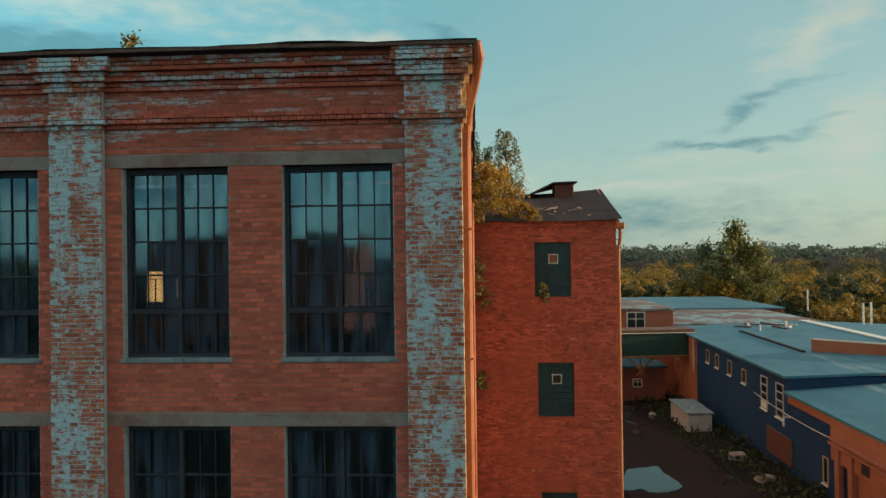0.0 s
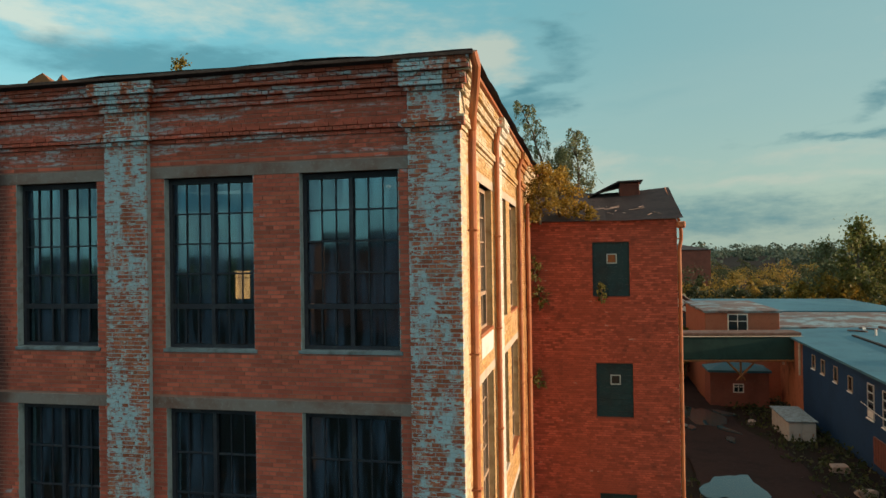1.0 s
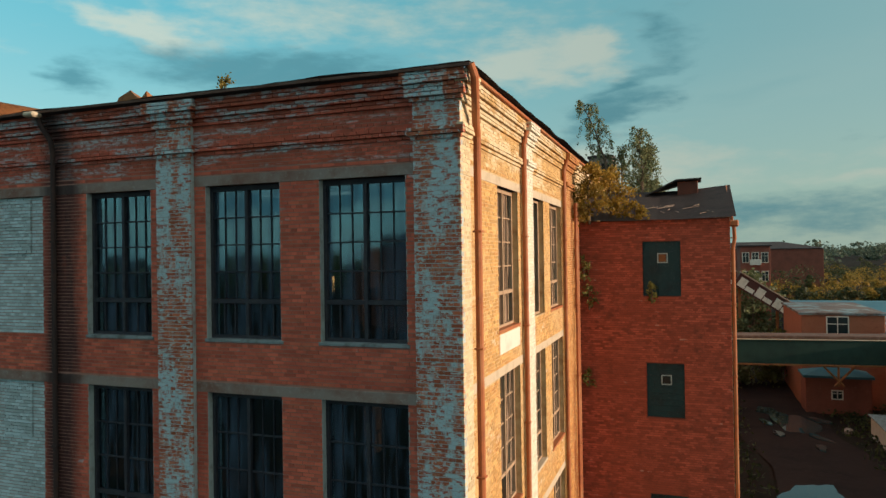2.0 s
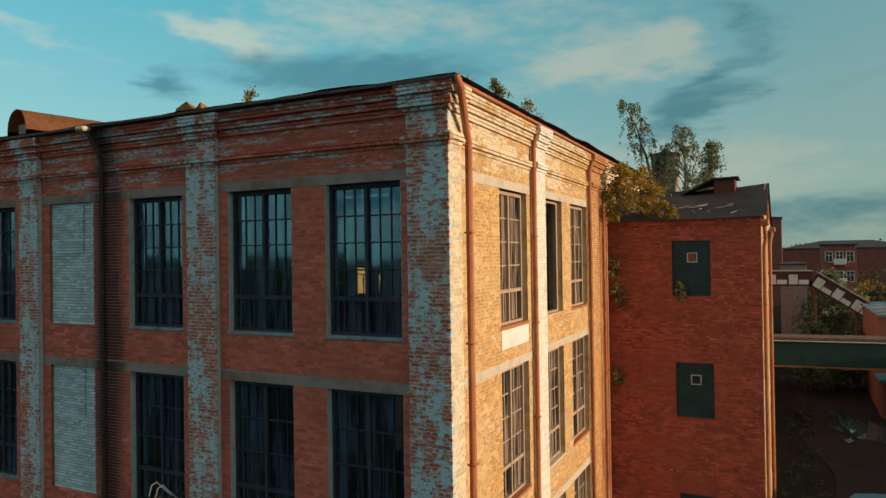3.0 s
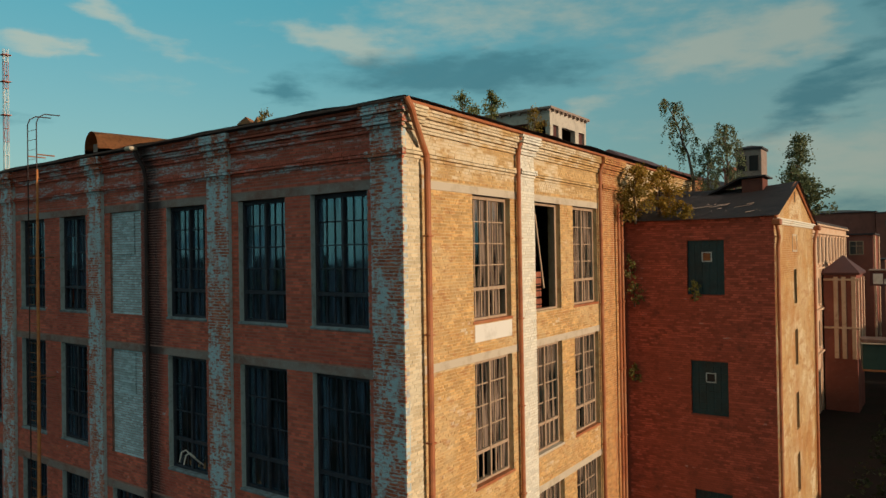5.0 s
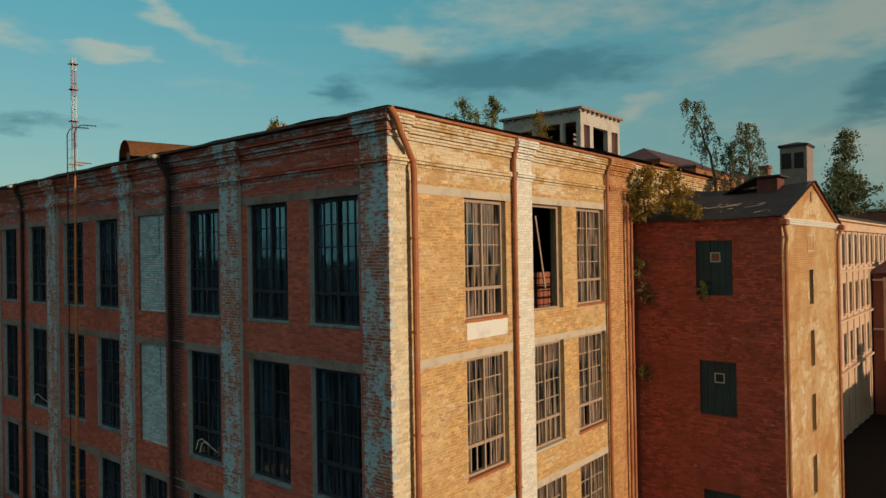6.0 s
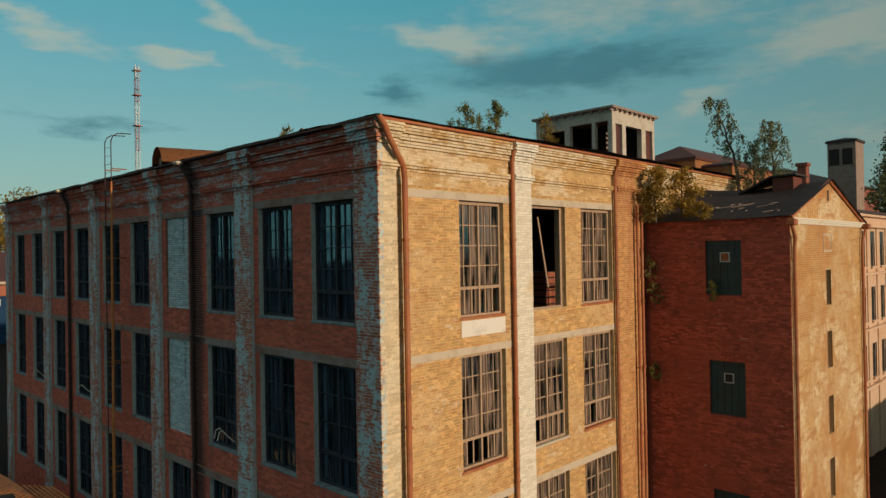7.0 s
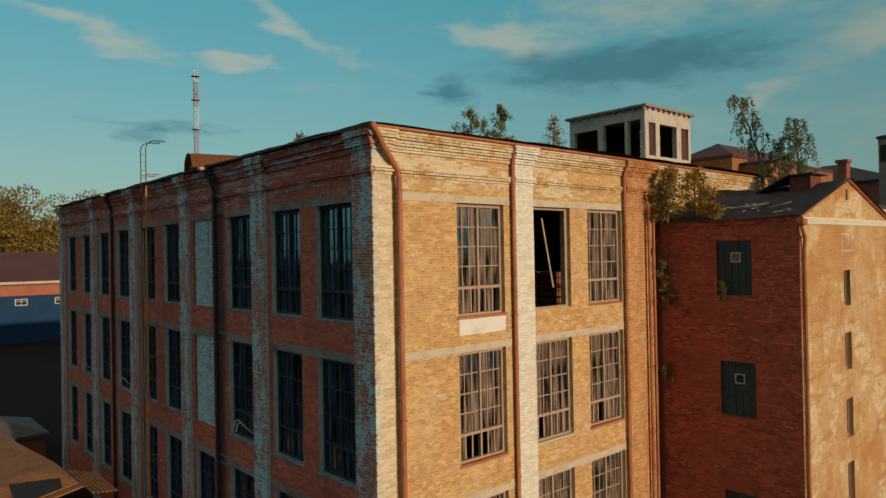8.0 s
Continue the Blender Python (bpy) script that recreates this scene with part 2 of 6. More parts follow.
BRICK_EAVES = material("paint_flecked_eaves_brick", (0.54, 0.115, 0.072), island=0.25, bump=0.5, streaks=((-9.95, 0.42), (-22.4, 0.25)),
                       vary=[(0.5, 0.45, 0.7, (0.33, 0.085, 0.045), 0.8), (3, 0.55, 0.75, SOOT, 0.5), (1.6, 0.55, 0.64, GREYBLUE, 0.75, (0.5, 0.5, 3.5), 0.08), (11, 0.51, 0.58, (0.36, 0.09, 0.055), 0.9, (0.7, 0.7, 1.8)), (22, 0.6, 0.66, (0.1, 0.05, 0.04), 0.6)])
BRICK_LIME_EAVES = material("limewashed_eaves_brick", (0.52, 0.33, 0.14), island=0.2, bump=0.5,
                            vary=[(2.2, 0.55, 0.75, (0.36, 0.17, 0.07), 0.7), (0.8, 0.53, 0.64, (0.68, 0.60, 0.45), 0.7, (0.7, 0.7, 2.0), 0.1), (8, 0.6, 0.7, (0.42, 0.22, 0.09), 0.7)])
BRICK_GREYFILL = material("blue_grey_painted_brick", (0.46, 0.58, 0.62), island=0.25, bump=0.5, vary=[(2, 0.55, 0.7, (0.32, 0.38, 0.40), 0.7), (9, 0.58, 0.66, (0.2, 0.2, 0.2), 0.6, (0.6, 0.6, 2))])
MORTAR = material("reddish_mortar", (0.38, 0.20, 0.16), vary=[(4, 0.4, 0.7, (0.24, 0.11, 0.085), 0.8)], bump=0.6)
MORTAR_PALE = material("pale_blue_washed_mortar", (0.42, 0.54, 0.58), vary=[(1.4, 0.52, 0.66, (0.34, 0.27, 0.25), 0.7), (9, 0.5, 0.65, (0.30, 0.24, 0.22), 0.5)], bump=0.6)
BRICK_CORNER = material("cream_limewashed_brick", (0.60, 0.48, 0.31), island=0.2, bump=0.5,
                        vary=[(1.4, 0.53, 0.66, (0.66, 0.59, 0.44), 0.6, (1, 1, 0.5), 0.08), (6, 0.58, 0.7, (0.42, 0.24, 0.1), 0.7, (0.7, 0.7, 2))])
BRICK_RUSTY = material("rust_washed_ochre_brick", (0.47, 0.235, 0.085), island=0.28, bump=0.5,
                       vary=[(1.0, 0.48, 0.6, (0.36, 0.13, 0.05), 0.8, (2, 2, 0.3)), (2.5, 0.55, 0.68, (0.56, 0.37, 0.17), 0.7), (7, 0.58, 0.7, (0.2, 0.08, 0.04), 0.6)])
MORTAR_OCHRE = material("ochre_mortar", (0.58, 0.43, 0.24), vary=[(3, 0.45, 0.7, (0.32, 0.18, 0.08), 0.8)], bump=0.6)
MORTAR_TOWER = material("red_mortar", (0.27, 0.075, 0.05), vary=[(4, 0.4, 0.7, (0.2, 0.055, 0.04), 0.8)], bump=0.6)
BRICK_PLASTERED = material("half_plastered_brick", (0.50, 0.30, 0.115), island=0.16, bump=0.6,
                           vary=[(0.45, 0.42, 0.6, (0.54, 0.38, 0.21), 0.9), (0.5, 0.5, 0.6, (0.44, 0.2, 0.065), 0.8, (1, 1, 0.8)), (0.55, 0.52, 0.6, (0.66, 0.55, 0.36), 0.85, (1, 1, 1.2)), (0.9, 0.53, 0.6, (0.38, 0.17, 0.05), 0.7, (1, 0.5, 2.2)), (5, 0.55, 0.63, (0.42, 0.22, 0.08), 0.6, (0.6, 0.6, 1.6), 0.05), (2.2, 0.58, 0.68, (0.36, 0.17, 0.08), 0.8), (12, 0.58, 0.68, (0.3, 0.15, 0.08), 0.5)])
PLASTER = material("ochre_plaster", (0.46, 0.30, 0.15), vary=[(0.5, 0.42, 0.62, (0.52, 0.38, 0.23), 0.9), (1.4, 0.56, 0.68, (0.40, 0.22, 0.10), 0.7), (9, 0.6, 0.7, (0.3, 0.16, 0.08), 0.5)], bump=0.5, bump_scale=12)
CONCRETE = material("grey_concrete", (0.29, 0.22, 0.185), vary=[(2, 0.45, 0.7, (0.22, 0.13, 0.10), 0.8), (12, 0.55, 0.7, (0.38, 0.34, 0.31), 0.5)], bump=0.4)
LINTEL = material("stained_lintel_concrete", (0.27, 0.22, 0.20), streaks=((-9.95, 0.5), (-22.4, 0.28)), vary=[(1.3, 0.45, 0.65, (0.20, 0.10, 0.075), 0.9), (12, 0.55, 0.7, (0.38, 0.36, 0.34), 0.5)], bump=0.4)
CONCRETE_PALE = material("pale_concrete", (0.52, 0.44, 0.34), vary=[(2, 0.5, 0.7, (0.36, 0.28, 0.2), 0.8)], bump=0.4)
SILL = material("pale_blue_paint", (0.42, 0.50, 0.51), vary=[(5, 0.5, 0.7, (0.24, 0.24, 0.22), 0.8)], bump=0.3, rough=0.7)
SILL_DULL = material("grimy_blue_grey_paint", (0.22, 0.27, 0.29), vary=[(4, 0.45, 0.65, (0.10, 0.10, 0.10), 0.8)], bump=0.3, rough=0.8)
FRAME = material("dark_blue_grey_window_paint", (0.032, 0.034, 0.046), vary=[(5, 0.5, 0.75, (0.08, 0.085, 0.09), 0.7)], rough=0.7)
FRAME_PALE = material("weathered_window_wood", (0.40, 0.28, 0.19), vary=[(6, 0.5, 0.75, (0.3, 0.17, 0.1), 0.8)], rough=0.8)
ROOFING = material("black_roofing_felt", (0.045, 0.038, 0.04), vary=[(1.5, 0.5, 0.7, (0.07, 0.06, 0.055), 0.8), (9, 0.6, 0.75, (0.1, 0.09, 0.08), 0.4)], bump=0.4, bump_scale=6)
ROOFING_WORN = material("worn_brown_roofing_felt", (0.10, 0.075, 0.075), vary=[(1.2, 0.5, 0.65, (0.055, 0.045, 0.05), 0.8), (7, 0.58, 0.7, (0.2, 0.16, 0.14), 0.5, (1, 1, 2))], bump=0.6, bump_scale=6, rough=0.7)
FASCIA = material("weathered_brown_board", (0.12, 0.065, 0.05), vary=[(2, 0.45, 0.7, (0.2, 0.14, 0.12), 0.8), (14, 0.5, 0.7, (0.05, 0.03, 0.025), 0.6)], bump=0.4)
PATCHY_ROOF = material("patchy_brown_roof", (0.15, 0.10, 0.085), vary=[(0.3, 0.5, 0.6, (0.22, 0.34, 0.38), 0.9), (1.5, 0.5, 0.65, (0.08, 0.05, 0.045), 0.8), (4, 0.62, 0.7, (0.45, 0.45, 0.44), 0.6)], rough=0.7)
RUST = material("rusty_steel", (0.33, 0.14, 0.055), vary=[(1.5, 0.45, 0.7, (0.2, 0.075, 0.03), 0.9), (8, 0.5, 0.7, (0.12, 0.05, 0.03), 0.6)], bump=0.3, rough=0.75, metal=0.2)
PIPE = material("red_brown_painted_steel", (0.38, 0.125, 0.05), vary=[(3, 0.5, 0.7, (0.2, 0.07, 0.04), 0.8), (0.8, 0.5, 0.65, (0.42, 0.2, 0.1), 0.7)], rough=0.6)
# near black put in place of shade inside openings, bays and hollow parts
DARK = material("near_black_shade_fill", (0.03, 0.026, 0.024))
# plaster and floors far darker than real so the rooms look unlit
INTERIOR = material("unlit_room_plaster", (0.07, 0.05, 0.042), vary=[(0.8, 0.45, 0.65, (0.035, 0.027, 0.025), 0.9)])
# earth and track darkened well below soil: the yard's shade is in the colour
GRASS = material("shade_dark_earth", (0.016, 0.012, 0.010), vary=[(0.12, 0.42, 0.6, (0.022, 0.013, 0.011), 0.9), (0.7, 0.5, 0.65, (0.012, 0.014, 0.008), 0.8), (6, 0.5, 0.7, (0.045, 0.034, 0.028), 0.4)], bump=0.6, bump_scale=3, rough=0.95, spec=0.08)
ROADM = material("shade_dark_wet_road", (0.026, 0.014, 0.013), vary=[(0.35, 0.45, 0.65, (0.013, 0.008, 0.009), 0.9), (3, 0.5, 0.7, (0.04, 0.025, 0.022), 0.5)], bump=0.4, bump_scale=5, rough=0.92, spec=0.12)
WATER = material("puddle_water", (0.03, 0.045, 0.05), rough=0.02, spec=0.5)
WATER.node_tree.nodes["Principled BSDF"].inputs["IOR"].default_value = 1.33
BLUE = material("deep_blue_painted_wall", (0.009, 0.042, 0.105), vary=[(0.5, 0.45, 0.7, (0.006, 0.03, 0.075), 0.9), (5, 0.6, 0.75, (0.05, 0.09, 0.15), 0.4)], bump=0.3)
BLUE_ROOF = material("pale_blue_sheet_roof", (0.05, 0.165, 0.22), vary=[(0.4, 0.45, 0.65, (0.035, 0.125, 0.175), 0.9), (2.5, 0.55, 0.7, (0.09, 0.21, 0.25), 0.5), (0.25, 0.6, 0.68, (0.36, 0.42, 0.44), 0.6, (1, 0.25, 1))], rough=0.6, bump=0.2, bump_scale=2)
GREEN = material("dark_green_cladding", (0.018, 0.05, 0.042), vary=[(0.8, 0.45, 0.7, (0.012, 0.032, 0.028), 0.9)], rough=0.6)
ORANGE_WALL = material("orange_render", (0.37, 0.13, 0.075), vary=[(0.5, 0.45, 0.7, (0.32, 0.10, 0.055), 0.9), (4, 0.55, 0.7, (0.2, 0.07, 0.045), 0.5)], bump=0.4)
STAINED_WALL = material("rust_stained_orange_render", (0.46, 0.165, 0.085), vary=[(0.55, 0.5, 0.62, (0.10, 0.04, 0.028), 0.9, (1, 1, 0.6)), (3, 0.55, 0.7, (0.2, 0.07, 0.045), 0.6)], bump=0.4)
WHITE = material("weathered_white_paint", (0.70, 0.66, 0.60), vary=[(2, 0.5, 0.7, (0.45, 0.4, 0.34), 0.7)], rough=0.7)
RED_ROOF = material("dark_red_sheet_roof", (0.085, 0.03, 0.027), vary=[(0.3, 0.45, 0.7, (0.11, 0.04, 0.033), 0.8)], rough=0.6)
SHED_WHITE = material("dull_white_sheet", (0.42, 0.41, 0.39), vary=[(2, 0.5, 0.7, (0.3, 0.26, 0.22), 0.7)], rough=0.7)
BARK = material("bark", (0.14, 0.10, 0.07), vary=[(6, 0.5, 0.7, (0.05, 0.035, 0.03), 0.8)], bump=0.5)


def leaf_material(name, base, second):
    m = material(name, base, rough=0.6, island=0.4, vary=[(0.5, 0.42, 0.6, second, 0.9)])
    nt = m.node_tree
    b = nt.nodes["Principled BSDF"]
    tr = nt.nodes.new("ShaderNodeBsdfTranslucent")
    ad = nt.nodes.new("ShaderNodeMixShader")
    ad.inputs[0].default_value = 0.42
    src = b.inputs["Base Color"].links[0].from_socket
    nt.links.new(src, tr.inputs[0])
    nt.links.new(b.outputs[0], ad.inputs[1])
    nt.links.new(tr.outputs[0], ad.inputs[2])
    nt.links.new(ad.outputs[0], nt.nodes["Material Output"].inputs[0])
    return m


LEAF = leaf_material("green_leaves", (0.19, 0.18, 0.05), (0.12, 0.14, 0.04))
LEAF_DARK = leaf_material("dark_green_leaves", (0.15, 0.165, 0.075), (0.10, 0.12, 0.06))
LEAF_BIRCH = leaf_material("grey_green_birch_leaves", (0.20, 0.215, 0.11), (0.13, 0.15, 0.08))
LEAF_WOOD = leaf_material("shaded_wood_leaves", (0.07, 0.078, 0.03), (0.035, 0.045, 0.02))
LEAF_AMBER = leaf_material("amber_wood_leaves", (0.36, 0.215, 0.035), (0.15, 0.12, 0.03))
# leaf colour shifted to blue-green to paint in distance haze
LEAF_FAR = leaf_material("haze_tinted_leaves", (0.10, 0.13, 0.09), (0.07, 0.10, 0.08))
LEAF_GOLD = leaf_material("yellowing_leaves", (0.36, 0.22, 0.035), (0.16, 0.13, 0.03))

def glass_material(name, gloss, clear, rough, waves, dirt=0.3, dust_and_light_colour=(0.16, 0.14, 0.12)):
    """Old sheet glass: part mirror, part dusty see-through."""
    m = bpy.data.materials.new(name)
    m.use_nodes = True
    n, l = m.node_tree.nodes, m.node_tree.links
    n.remove(n["Principled BSDF"])
    gl = n.new("ShaderNodeBsdfGlossy")
    gl.inputs["Roughness"].default_value = rough
    gl.inputs["Color"].default_value = (0.38, 0.73, 0.92, 1)
    tr = n.new("ShaderNodeBsdfTransparent")
    tr.inputs[0].default_value = (clear, clear, clear, 1)
    info = n.new("ShaderNodeObjectInfo")
    mr = n.new("ShaderNodeMapRange")
    mr.inputs[3].default_value, mr.inputs[4].default_value = gloss * 0.85, gloss * 1.15
    l.new(info.outputs["Random"], mr.inputs[0])
    mx = n.new("ShaderNodeMixShader")
    l.new(mr.outputs[0], mx.inputs[0])
    l.new(tr.outputs[0], mx.inputs[1])
    l.new(gl.outputs[0], mx.inputs[2])
    df = n.new("ShaderNodeBsdfDiffuse")
    df.inputs[0].default_value = (*dust_and_light_colour, 1)
    geo = n.new("ShaderNodeNewGeometry")
    mp = n.new("ShaderNodeMapping")
    mp.inputs["Scale"].default_value = (7, 7, 0.8)
    l.new(geo.outputs["Position"], mp.inputs[0])
    dust = n.new("ShaderNodeTexNoise")
    dust.inputs["Scale"].default_value = 1.0
    l.new(mp.outputs[0], dust.inputs["Vector"])
    dr = n.new("ShaderNodeMapRange")
    dr.inputs[1].default_value, dr.inputs[2].default_value, dr.inputs[4].default_value = 0.4, 0.7, dirt
    l.new(dust.outputs[0], dr.inputs[0])
    m2 = n.new("ShaderNodeMixShader")
    l.new(dr.outputs[0], m2.inputs[0])
    l.new(mx.outputs[0], m2.inputs[1])
    l.new(df.outputs[0], m2.inputs[2])
    l.new(m2.outputs[0], n["Material Output"].inputs[0])
    bp = n.new("ShaderNodeBump")
    bp.inputs["Strength"].default_value, bp.inputs["Distance"].default_value = waves, 0.02
    l.new(dust.outputs[0], bp.inputs["Height"])
    l.new(bp.outputs[0], gl.inputs["Normal"])
    return m


# blue in the front dust also tints these panes like cold shadow
GLASS = glass_material("shadow_blue_window_glass", 0.23, 0.42, 0.05, 0.06, 0.5, (0.075, 0.12, 0.185))
# warm pale dust also puts a sunlit tone into the side panes
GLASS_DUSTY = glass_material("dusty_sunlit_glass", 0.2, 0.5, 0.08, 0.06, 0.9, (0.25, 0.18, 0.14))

# ---- building helpers ----
WORLD = {}
FACES = [(0, 3, 2, 1), (4, 5, 6, 7), (0, 1, 5, 4), (1, 2, 6, 5), (2, 3, 7, 6), (3, 0, 4, 7)]


def boxes_mesh(name, boxes):
    """One mesh of axis-parallel boxes (x0, x1, y0, y1, z0, z1)."""
    b = np.array(boxes, float).reshape(-1, 6)
    pick = [(0, 2, 4), (1, 2, 4), (1, 3, 4), (0, 3, 4), (0, 2, 5), (1, 2, 5), (1, 3, 5), (0, 3, 5)]
    v = np.stack([b[:, p] for p in pick], 1).reshape(-1, 3)
    f = (np.arange(len(b))[:, None, None] * 8 + np.array(FACES)[None]).reshape(-1, 4)
    me = bpy.data.meshes.new(name)
    me.from_pydata(v.tolist(), [], f.tolist())
    return me


def mesh_of(bm, name="mesh", smooth=False):
    bmesh.ops.recalc_face_normals(bm, faces=bm.faces[:])
    me = bpy.data.meshes.new(name)
    bm.to_mesh(me)
    bm.free()
    if smooth:
        for p in me.polygons:
            p.use_smooth = True
    return me


def rounded_box(x0, x1, y0, y1, z0, z1, r=0.01):
    bm = bmesh.new()
    bmesh.ops.create_cube(bm, size=1, matrix=Matrix.LocRotScale(((x0 + x1) / 2, (y0 + y1) / 2, (z0 + z1) / 2), None, (x1 - x0, y1 - y0, z1 - z0)))
    if r:
        bmesh.ops.bevel(bm, geom=bm.edges[:], offset=r, segments=1, affect="EDGES")
    return bm


def thing(name, x, y, z, label, category, kind="", group=""):
    ob = new(name)
    ob.empty_display_size = 0.3
    ob.location = (x, y, z)
    WORLD[ob] = Matrix.Translation((x, y, z))
    return tagged(ob, label, category, group, kind)


def part(name, me, mat, parent, label="", m=None):
    """Links a mesh or bmesh as one object under a thing or part; m is its pose in the world."""
    if isinstance(me, bmesh.types.BMesh):
        me = mesh_of(me, name)
    if not me.materials:
        me.materials.append(mat)
    ob = new(name, me)
    m = m or Matrix()
    if parent:
        ob.parent = parent
        ob.matrix_parent_inverse = WORLD[parent].inverted()
    ob.matrix_basis = m
    WORLD[ob] = m
    if label:
        ob["label"] = label
    return ob


def single(name, me, mat, label, category, kind="", group="", m=None):
    return tagged(part(name, me, mat, None, "", m), label, category, group, kind)


def tube(points, radius, sides=10, name="tube"):
    """A bent pipe through points, as a bmesh with closed ends."""
    bm = bmesh.new()
    pts = [Vector(p) for p in points]
    rings = []
    for i, p in enumerate(pts):
        d = (pts[min(i + 1, len(pts) - 1)] - pts[max(i - 1, 0)]).normalized()
        a = d.orthogonal().normalized() if abs(d.z) < 0.9 else Vector((1, 0, 0))
        a = (a - d * a.dot(d)).normalized()
        c = d.cross(a)
        r = radius[i] if isinstance(radius, (list, tuple)) else radius
        rings.append([bm.verts.new(p + r * (a * math.cos(k * math.tau / sides) + c * math.sin(k * math.tau / sides))) for k in range(sides)])
    for r0, r1 in zip(rings, rings[1:]):
        # twist-free joining by the nearest start
        off = min(range(sides), key=lambda s: sum((r0[k].co - r1[(k + s) % sides].co).length for k in range(0, sides, 3)))
        for k in range(sides):
            bm.faces.new((r0[k], r0[(k + 1) % sides], r1[(k + 1 + off) % sides], r1[(k + off) % sides]))
    bm.faces.new(rings[0][::-1])
    bm.faces.new(rings[-1])
    return bm


def wall_mesh(name, u0, u1, z0, z1, w0, w1, openings):
    """A wall as one closed mesh, its openings cut right through."""
    us = sorted({u0, u1, *[v for o in openings for v in o[:2] if u0 < v < u1]})
    zs = sorted({z0, z1, *[v for o in openings for v in o[2:] if z0 < v < z1]})

    def solid(i, k):
        if not (0 <= i < len(us) - 1 and 0 <= k < len(zs) - 1):
            return False
        u, z = (us[i] + us[i + 1]) / 2, (zs[k] + zs[k + 1]) / 2
        return not any(o[0] < u < o[1] and o[2] < z < o[3] for o in openings)

    index, verts, faces = {}, [], []

    def vert(i, k, side):
        key = (i, k, side)
        if key not in index:
            index[key] = len(verts)
            verts.append((us[i], w1 if side else w0, zs[k]))
        return index[key]

    for i in range(len(us) - 1):
        for k in range(len(zs) - 1):
            if not solid(i, k):
                continue
            faces.append([vert(i + 1, k, 1), vert(i, k, 1), vert(i, k + 1, 1), vert(i + 1, k + 1, 1)])
            faces.append([vert(i, k, 0), vert(i + 1, k, 0), vert(i + 1, k + 1, 0), vert(i, k + 1, 0)])
            for di, dk, a, b in ((-1, 0, (i, k), (i, k + 1)), (1, 0, (i + 1, k + 1), (i + 1, k)), (0, -1, (i + 1, k), (i, k)), (0, 1, (i, k + 1), (i + 1, k + 1))):
                if not solid(i + di, k + dk):
                    faces.append([vert(*a, 0), vert(*b, 0), vert(*b, 1), vert(*a, 1)])
    me = bpy.data.meshes.new(name)
    me.from_pydata(verts, [], faces)
    return me


def slab(quad, t=0.15):
    bm = bmesh.new()
    b = [bm.verts.new(p) for p in quad]
    a = [bm.verts.new((p[0], p[1], p[2] - t)) for p in quad]
    n = len(quad)
    bm.faces.new(b)
    bm.faces.new(a[::-1])
    for k in range(n):
        bm.faces.new((a[k], a[(k + 1) % n], b[(k + 1) % n], b[k]))
    return bm


def leaf_quads(pts, size, rnd, droop=0.0):
    """Small folded leaf quads at the points."""
    n = len(pts)
    p = np.array(pts)
    r = np.random.RandomState(rnd)
    d = r.normal(size=(n, 3))
    d[:, 2] -= droop * 2
    d /= np.linalg.norm(d, axis=1)[:, None]
    e = r.normal(size=(n, 3))
    e -= (e * d).sum(1)[:, None] * d
    e /= np.linalg.norm(e, axis=1)[:, None]
    s = size * r.uniform(0.6, 1.3, (n, 1))
    v = np.stack([p, p + d * s * 0.5 + e * s * 0.32, p + d * s, p + d * s * 0.5 - e * s * 0.32], 1).reshape(-1, 3)
    f = np.arange(4 * n).reshape(-1, 4)
    return v, f


def shell_leaves(p, normal, size, rnd):
    """Leaf clumps that face outwards from their crown, so that it has a sunlit and a shaded side."""
    r = np.random.RandomState(rnd)
    n = len(p)
    normal = normal + r.normal(size=(n, 3)) * 0.45
    normal /= np.linalg.norm(normal, axis=1)[:, None]
    d = np.cross(normal, r.normal(size=(n, 3)))
    d /= np.linalg.norm(d, axis=1)[:, None]
    e = np.cross(normal, d)
    s = size * r.uniform(0.6, 1.3, (n, 1))
    v = np.stack([p - d * s * 0.5, p + e * s * 0.38, p + d * s * 0.5, p - e * s * 0.38], 1).reshape(-1, 3)
    return v, np.arange(4 * n).reshape(-1, 4)


def mesh_arrays(name, v, f):
    me = bpy.data.meshes.new(name)
    me.from_pydata(v.tolist(), [], f.tolist())
    return me


COURSE, LONG = 0.077, 0.262


